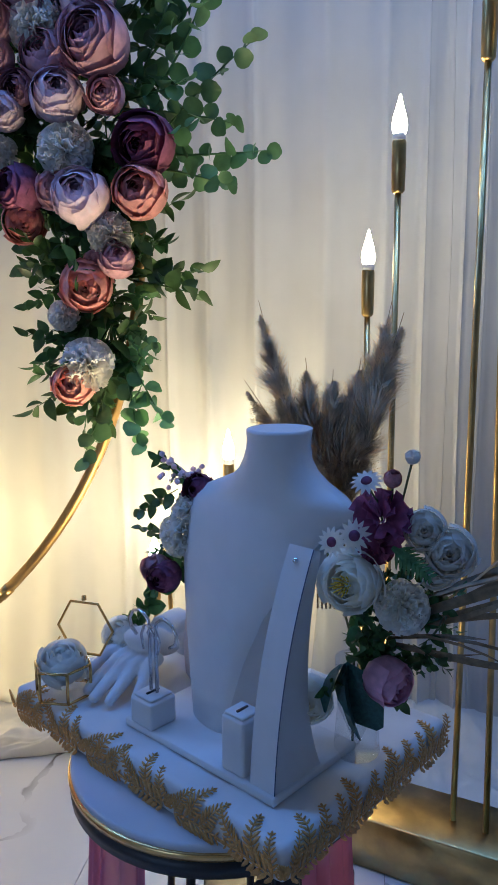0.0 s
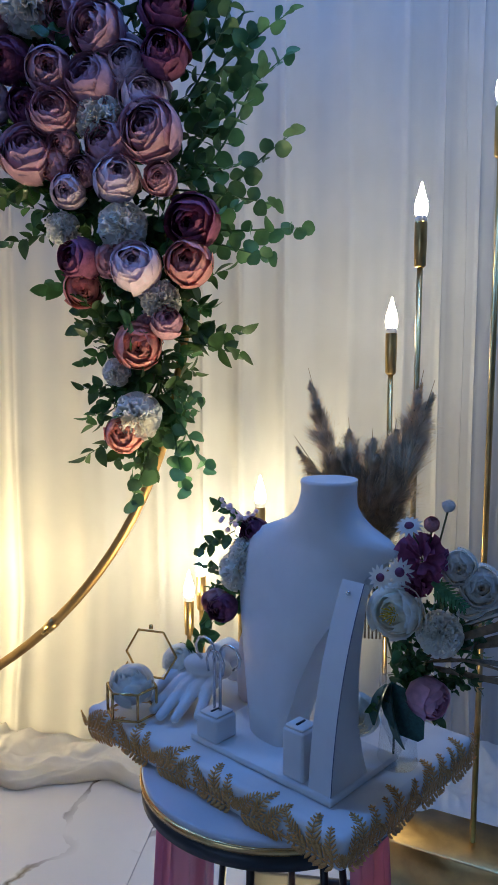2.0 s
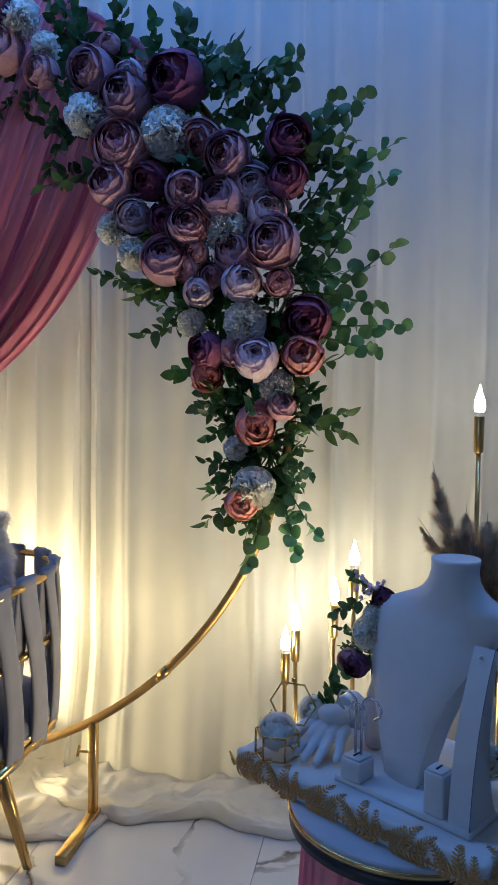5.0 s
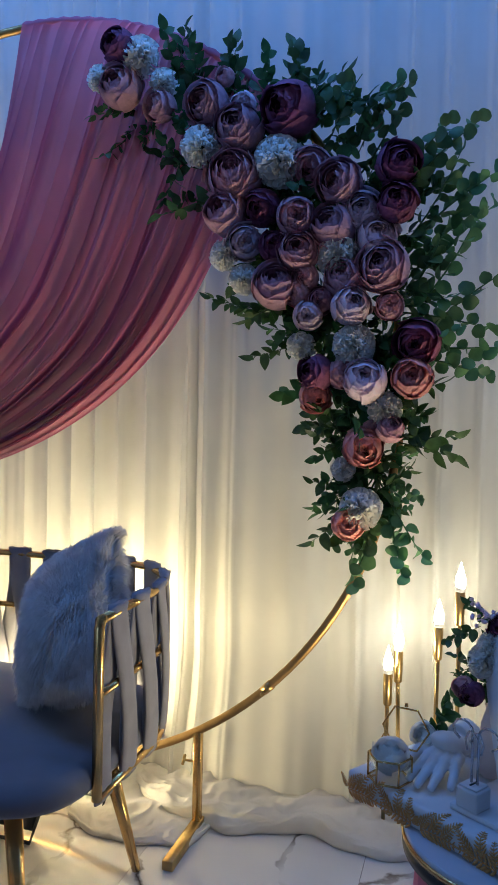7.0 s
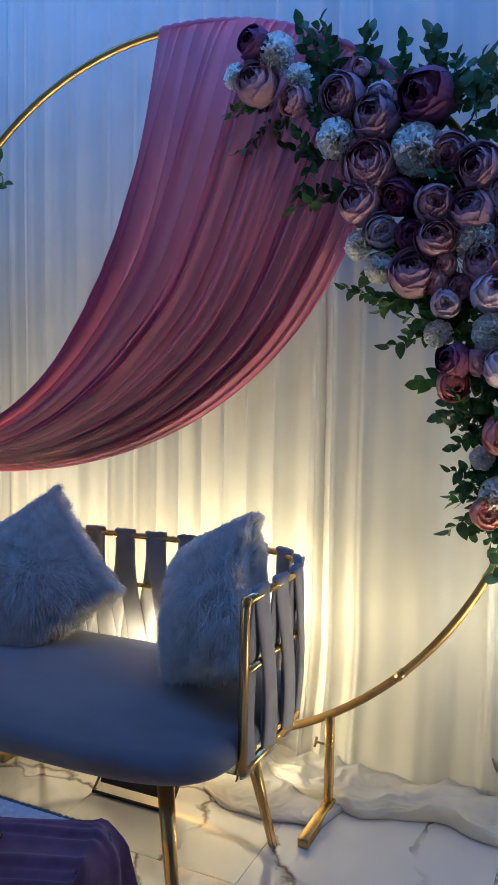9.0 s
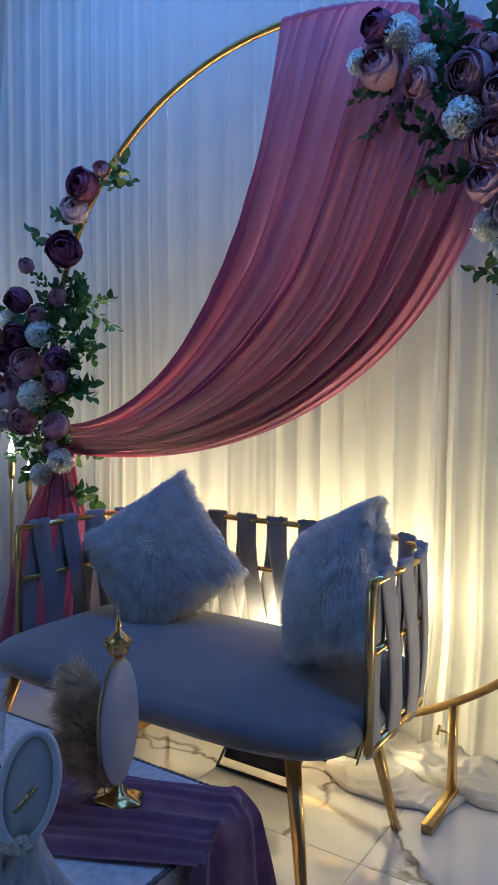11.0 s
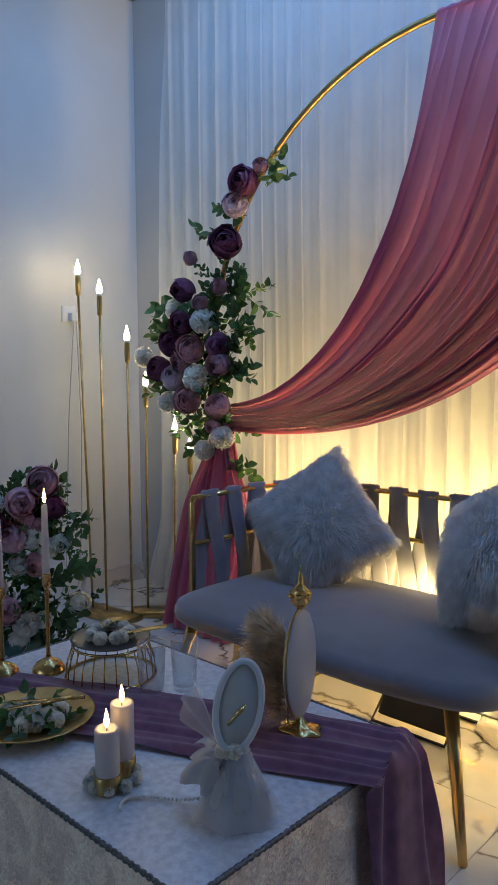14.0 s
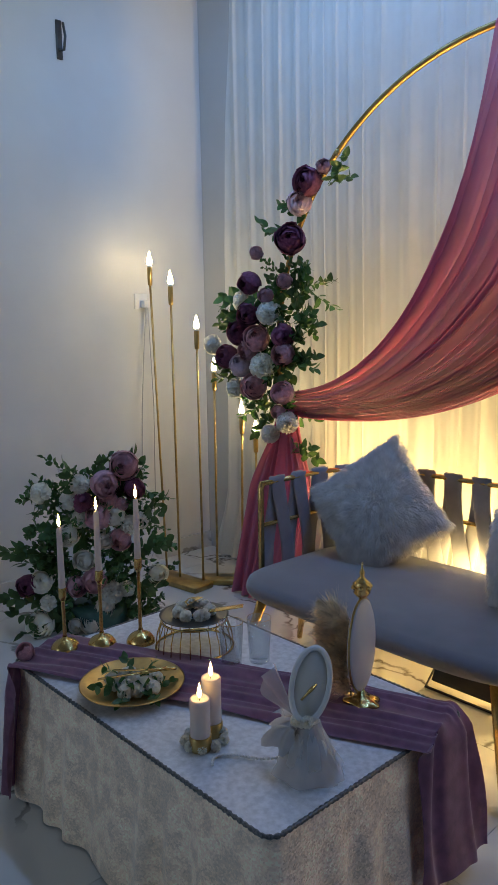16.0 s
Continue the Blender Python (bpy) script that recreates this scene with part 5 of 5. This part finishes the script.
rn = part("table_runner", sheet(bmesh.new(), 60, 150, runner_f), PLUM)
tagged(rn, "plum cheesecloth runner lying crumpled across the table", "table runner")
rs = thing("fabric_rose", pose(0, 0, 0), "small mauve fabric rose on the runner", "flower")
shared("rose", KINDS["m"][0], facing((-2.17, .05, .425), (.4, -.6, .8), .026, 1), rs)


# ---- things on the table ----
def candlestick(x, y, h):
    th = thing("candlestick", pose(x, y, TZ + .0025), "slim gold candlestick with a domed foot", "candlestick", "gold candlesticks")
    bm = bmesh.new()
    lathe(bm, [(.046, 0), (.046, .003), (.043, .012), (.034, .024), (.020, .032), (.009, .036), (.0075, .042)], 28)
    part("foot", bm, GOLD, th)
    bm = bmesh.new()
    lathe(bm, [(.0075, .042), (.006, .05), (.0052, h * .5), (.006, h - .045), (.0085, h - .04)], 16)
    part("stem", bm, GOLD, th)
    bm = bmesh.new()
    lathe(bm, [(.0085, h - .04), (.012, h - .03), (.0125, h - .004), (.0115, h)], 16)
    part("cup", bm, GOLD, th)
    cd = thing("taper_candle", pose(x, y, TZ + h - .012), "lit white taper candle in a gold candlestick", "candle", "lit tapers")
    bm = bmesh.new()
    lathe(bm, [(.0105, 0), (.0108, .03), (.0098, .10), (.0080, .196), (.0065, .203), (.002, .2045)], 16)
    part("wax", bm, WAX, cd)
    bm = bmesh.new()
    lathe(bm, [(.001, .208), (.0042, .214), (.0052, .221), (.0038, .231), (.0016, .242), (.0003, .248)], 12)
    part("flame", bm, FLAME, cd)
    bm = bmesh.new()
    tube(bm, [(0, 0, .2045), (0, 0, .211)], .0008, 5)
    part("wick", bm, BLACK, cd)


candlestick(-2.15, .172, .20)
candlestick(-2.095, .270, .245)
candlestick(-2.03, .372, .275)


def pillar_candle(x, y, h, r):
    cd = thing("pillar_candle", pose(x, y, TZ + .0025), "lit pale pink pillar candle on a small gold dish", "candle", "pillar candles")
    bm = bmesh.new()
    lathe(bm, [(r * 1.05, 0), (r * 1.12, .004), (r * 1.10, .034), (r * 1.02, .036), (r * 1.0, .03)], 28)
    part("dish", bm, BRASS, cd)
    bm = bmesh.new()
    lathe(bm, [(r * .95, .02), (r, .04), (r, h - .004), (r * .93, h), (r * .75, h - .002), (r * .4, h - .006), (.001, h - .007)], 28)
    part("wax", bm, WAX, cd)
    bm = bmesh.new()
    lathe(bm, [(.001, h + .001), (.0045, h + .007), (.0055, h + .014), (.004, h + .023), (.0018, h + .032), (.0004, h + .038)], 12)
    part("flame", bm, FLAME, cd)
    bm = bmesh.new()
    tube(bm, [(0, 0, h - .007), (0, 0, h + .004)], .0009, 5)
    part("wick", bm, BLACK, cd)


pillar_candle(-1.425, .125, .128, .024)
pillar_candle(-1.455, .185, .150, .024)
lv = thing("eucalyptus_ring", pose(0, 0, 0), "small ivory flowers and leaves round the candle feet", "flower", "ivory roses")
for i in range(9):
    a = i * .7 + 2.0
    shared("carnation", KINDS["w"][i % 2], facing((-1.44 + .045 * math.cos(a), .15 + .05 * math.sin(a), TZ + .013), (math.cos(a), math.sin(a), .8), .013, i), lv)

plate = thing("gold_plate", pose(-1.777, .17, TZ + .012), "round gold charger plate on the runner", "plate")
bm = bmesh.new()
lathe(bm, [(.07, 0), (.09, .003), (.125, .013), (.142, .018), (.144, .021), (.140, .021), (.118, .015), (.085, .007), (.0005, .006)], 48)
part("dish", bm, BRASS, plate)
deco = thing("plate_flowers", pose(0, 0, 0), "ivory flowers, feathers and gold knives laid on a plate", "table decoration")
for i in range(13):
    a, r = i * 2.4, .022 * math.sqrt(i)
    shared("carnation" if i % 3 else "rose", KINDS["w"][i % 2] if i % 3 else KINDS["c"][0], facing((-1.757 + r * math.cos(a), .165 + r * .8 * math.sin(a), TZ + .036), (math.cos(a) * .6, math.sin(a) * .6, 1), .021, i), deco)
for i in range(7):
    a = i * .9
    shared("leaf_sprig", BROAD[i % 3], from_to((-1.757, .165, TZ + .035), (-1.757 + .10 * math.cos(a), .165 + .10 * math.sin(a), TZ + .045), i), deco)
for dy, rz in ((.02, 35), (-.02, 52)):
    bm = bmesh.new()
    box(bm, -.085, .03, -.006, .006, -.001, .001, .0008, 1)
    tube(bm, [(.03, 0, 0), (.10, 0, .003)], .005, 8)
    o = part("knife", bm, GOLD, deco, "gold cake knife")
    o.matrix_basis = pose(-1.76, .17 + dy, TZ + .062, 0, -6, rz)

cage = thing("cage_riser", pose(-1.885, .475, TZ + .0025) @ Matrix.Diagonal((1.15, 1.15, 1.08, 1)), "gold wire cage riser with a dark plate on top", "wire cage")
for z, r in ((.003, .105), (.082, .088)):
    bm = bmesh.new()
    tube(bm, [(r * math.cos(k * math.pi / 24), r * math.sin(k * math.pi / 24), z) for k in range(48)], .0032, 6, True)
    part("hoop", bm, GOLD, cage)
for k in range(24):
    a = 2 * math.pi * k / 24
    bm = bmesh.new()
    tube(bm, [(.105 * math.cos(a), .105 * math.sin(a), .003), (.102 * math.cos(a), .102 * math.sin(a), .04), (.088 * math.cos(a), .088 * math.sin(a), .082)], .0015, 5)
    part("wire", bm, GOLD, cage)
bm = bmesh.new()
lathe(bm, [(.05, .082), (.07, .085), (.092, .095), (.094, .098), (.086, .095), (.0005, .089)], 40)
part("top_plate", bm, mat("dark_plate", (.08, .075, .07), .3, .3), cage, "dark shallow plate")
sh = thing("plate_flowers", pose(0, 0, 0), "ivory flowers and gold spatula resting on a cage riser", "table decoration")
for i in range(8):
    a = i * .85
    shared("carnation", KINDS["w"][i % 2], facing((-1.885 + .05 * math.cos(a), .475 + .05 * math.sin(a), TZ + .118), (math.cos(a), math.sin(a), 1), .020, i), sh)
bm = bmesh.new()
tube(bm, [(-.10, 0, 0), (.02, 0, .012)], .006, 8)
box(bm, .02, .11, -.014, .014, .011, .014, .001, 1)
o = part("spatula", bm, GOLD, sh, "gold cake spatula")
o.matrix_basis = pose(-1.83, .49, TZ + .115, 0, -10, 42)
bm = bmesh.new()
leaf_shape(bm, Vector((0, 0, 0)), Vector((1, 0, 0)), Vector((0, 1, 0)), .07, .022, .3)
o = part("gold_leaf", bm, GOLD, sh)
o.matrix_basis = pose(-1.93, .47, TZ + .115, 0, -35, 70)


def tumbler(x, y):
    th = thing("glass_tumbler", pose(x, y, TZ + .003), "tall clear glass tumbler with a gold rim", "glass", "glass tumblers")
    bm = bmesh.new()
    lathe(bm, [(.028, 0), (.030, .004), (.0365, .135), (.0352, .135), (.0285, .014), (.0005, .012)], 32)
    ob = part("glass", bm, GLASS, th)
    ob.visible_shadow = False
    bm = bmesh.new()
    tube(bm, [(.0358 * math.cos(k * math.pi / 16), .0358 * math.sin(k * math.pi / 16), .1352) for k in range(32)], .0009, 5, True)
    part("rim", bm, GOLD, th)


tumbler(-1.70, .465)
tumbler(-1.665, .545)

# oval mirror clock on a white tulle dress
dr = thing("tulle_stand", pose(-1.185, .240, TZ + .0025) @ Matrix.Scale(1.2, 4), "white tulle dress-shaped stand holding an oval white framed clock", "clock")
bm = bmesh.new()
lathe(bm, [(.050, 0), (.053, .006), (.049, .035), (.036, .065), (.024, .088), (.018, .105), (.016, .12)], 32)
for v in bm.verts:
    a = math.atan2(v.co.y, v.co.x)
    v.co *= 1 + .03 * math.sin(a * 14)
part("skirt", bm, TULLE, dr)
TILT = pose(.005, .0, .175, 78, 0, 52) @ pose(0, 0, 0, 0, 0, -12)
bm = bmesh.new()
tube(bm, [(.034 * math.cos(k * math.pi / 24), .066 * math.sin(k * math.pi / 24), 0) for k in range(48)], .0055, 8, True)
o = part("oval_frame", bm, WHITE, dr)
o.matrix_basis = TILT
bm = bmesh.new()
lathe(bm, [(.033, -.003), (.033, .001), (.0005, .001)], 48, (0, 0, 0), (1, 1.95))
o = part("clock_face", bm, mat("clock_face", (.62, .60, .56), .35, 0, .04), dr, "pale oval clock face")
o.matrix_basis = TILT
bm = bmesh.new()
box(bm, -.0018, .0018, -.022, .018, .0015, .003)
box(bm, -.003, .003, -.004, .012, .0015, .0035)
o = part("clock_hand", bm, GOLD, dr, "gold clock hand")
o.matrix_basis = TILT @ pose(0, -.012, 0, 0, 0, -35)
for k in range(3):
    bm = sheet(bmesh.new(), 10, 10, lambda u, v: Vector(((u - .5) * .09 * v - .05 * v, .01 * math.sin(u * 12 + k) * v - .02 * k, .10 + .05 * v * (1 - k * .4) - .07 * v * v)))
    part("tulle_bow", bm, TULLE, dr, "stiff white tulle bow")
VEIL = mat("thin_tulle", (.80, .78, .80), .8, through_light=.4, clear=.62)
bm = sheet(bmesh.new(), 18, 14, lambda u, v: Vector((-.012 - (.075 + .02 * math.sin(u * 5)) * v * (.35 + .65 * math.sin(u * 2.6 + .3)), -.020 - .035 * v * (u - .3) + .008 * math.sin(u * 17) * v, .112 + (u - .25) * .13 * v + .012 * v)))
part("veil", bm, VEIL, dr, "thin see-through tulle veil")
bm = sheet(bmesh.new(), 24, 12, lambda u, v: Vector(((.022 + .045 * v ** 1.4 + .006 * math.sin(u * 40) * v) * math.cos(u * 6.283), (.022 + .045 * v ** 1.4 + .006 * math.sin(u * 40) * v) * math.sin(u * 6.283), .105 - .098 * v)))
part("overskirt", bm, VEIL, dr, "thin see-through tulle overskirt")
for k in range(3):
    shared("carnation", KINDS["w"][k % 2], facing((-.012 + .014 * k, -.02, .105 + .004 * k), (.2, -1, .4), .012, k), dr)["label"] = "small ivory flower"
bm = bmesh.new()
for k in range(34):
    t = k / 33
    x, y = bez(((-.05, -.02), (-.10, -.10), (-.19, -.165), (-.115, -.185)), t)
    z = .005 + .06 * max(0, .25 - t)
    bmesh.ops.create_icosphere(bm, subdivisions=1, radius=.0042, matrix=Matrix.Translation((x, y, z)))
pl = part("pearl_string", bm, mat("pearl", (.78, .75, .72), .25, 0, .03, coat=.5))
pl.matrix_basis = pose(-1.178, .232, TZ + .0025, 0, 0, -20)
tagged(pl, "string of white pearls lying on the cloth", "pearls")

# oval plaque with feathers and a crown finial
fan = thing("feather_plaque", pose(-1.29, .555, TZ + .014) @ Matrix.Scale(1.24, 4), "upright oval plaque on a gold foot with feathers and crown finial", "ornament")
PL = pose(0, 0, 0, 0, 0, -38)
bm = bmesh.new()
lathe(bm, [(.040, 0), (.043, .002), (.041, .006), (.026, .010), (.010, .014), (.006, .030)], 40)
for v in bm.verts:
    a = math.atan2(v.co.y, v.co.x)
    v.co.x, v.co.y = v.co.x * (1 + .10 * math.cos(6 * a)), v.co.y * .8 * (1 + .10 * math.cos(6 * a))
o = part("foot", bm, GOLD, fan)
bm = bmesh.new()
lathe(bm, [(.048, -.006), (.050, -.004), (.050, .004), (.048, .006), (.0005, .006)], 48, (0, 0, 0), (1, 2.0))
o = part("oval_board", bm, mat("board_satin", (.50, .50, .56), .4, 0, .05), fan, "pale grey oval board")
o.matrix_basis = pose(0, 0, .125, 90, 0, 98)
bm = bmesh.new()
tube(bm, [(.0505 * math.cos(k * math.pi / 24), .101 * math.sin(k * math.pi / 24), 0) for k in range(48)], .0025, 8, True)
o = part("oval_rim", bm, BRASS, fan)
o.matrix_basis = pose(0, 0, .125, 90, 0, 98)
bm = bmesh.new()
lathe(bm, [(.006, .226), (.012, .232), (.018, .240), (.014, .250), (.020, .258), (.010, .266), (.004, .274), (.006, .282), (.002, .292), (.0015, .304)], 18)
for k in range(6):
    a = k * math.pi / 3
    bmesh.ops.create_icosphere(bm, subdivisions=1, radius=.006, matrix=Matrix.Translation((.018 * math.cos(a), .018 * math.sin(a), .252)))
part("crown_finial", bm, GOLD, fan, "gold crown finial with beads")
for i in range(9):
    z0 = .02 + .018 * i
    plume(fan, (-.018, -.012, z0), (-.062 - .010 * (i % 3), -.048 - .012 * (i % 2), z0 + .06), 60 + i, .032, 1100)

# ---- on the side wall ----
sk = thing("wall_socket", pose(-3.7245, 1.586, 1.54, 0, 0, 90), "white wall socket with a plug and hanging cable", "wall socket")
bm = bmesh.new()
box(bm, -.043, .043, -.010, .0, -.043, .043, .003, 2)
part("plate", bm, WHITE, sk)
bm = bmesh.new()
box(bm, -.008, .03, -.05, -.010, -.038, .005, .005, 2)
part("plug", bm, WHITE, sk)
bm = bmesh.new()
tube(bm, [(.01, -.04, -.04), (.0, -.03, -.20), (-.04, -.04, -.6), (-.07, -.05, -1.1), (-.12, -.10, -1.42), (-.25, -.2, -1.535)], .003, 6)
CABLE = mat("grey_cable", (.45, .45, .45), .5)
part("cable", bm, CABLE, sk)
bm = bmesh.new()
tube(bm, [(.02, -.045, -.04), (.03, -.04, -.22), (.035, -.05, -.6), (.01, -.07, -1.1), (-.06, -.13, -1.44), (-.2, -.24, -1.535)], .003, 6)
part("cable", bm, CABLE, sk)
hk = thing("wall_hook", pose(-3.7245, 1.150, 2.83, 0, 0, 90) @ Matrix.Scale(1.7, 4), "small metal hook bracket on the wall", "hook")
bm = bmesh.new()
box(bm, -.010, .010, -.006, 0, -.055, .055, .002, 1)
part("plate", bm, DARK_METAL, hk)
bm = bmesh.new()
tube(bm, [(0, -.005, -.03), (0, -.03, -.035), (0, -.04, .0), (0, -.03, .04)], .004, 6)
part("arm", bm, DARK_METAL, hk)
bm = bmesh.new()
box(bm, -3.725, -3.711, -4.0, 2.10, .0, .10, .002, 1)
tagged(part("baseboard", bm, MARBLE, None, "", False), "white veined marble baseboard", "baseboard", "", "structure")


# ---- floor tiles ----
tile_mesh = None
for i in range(-7, 6):
    for j in range(-7, 4):
        x, y = i * 0.6 + 0.13, j * 0.6 + 0.02
        if tile_mesh is None:
            bm = bmesh.new()
            box(bm, 0.0008, 0.5992, 0.0008, 0.5992, -0.008, 0.0)
            tile = part("tile", bm, MARBLE, floor, "", False)
            tile_mesh = tile.data
            tile.matrix_basis = pose(x, y, 0)
        else:
            shared("tile", tile_mesh, pose(x, y, 0), floor)
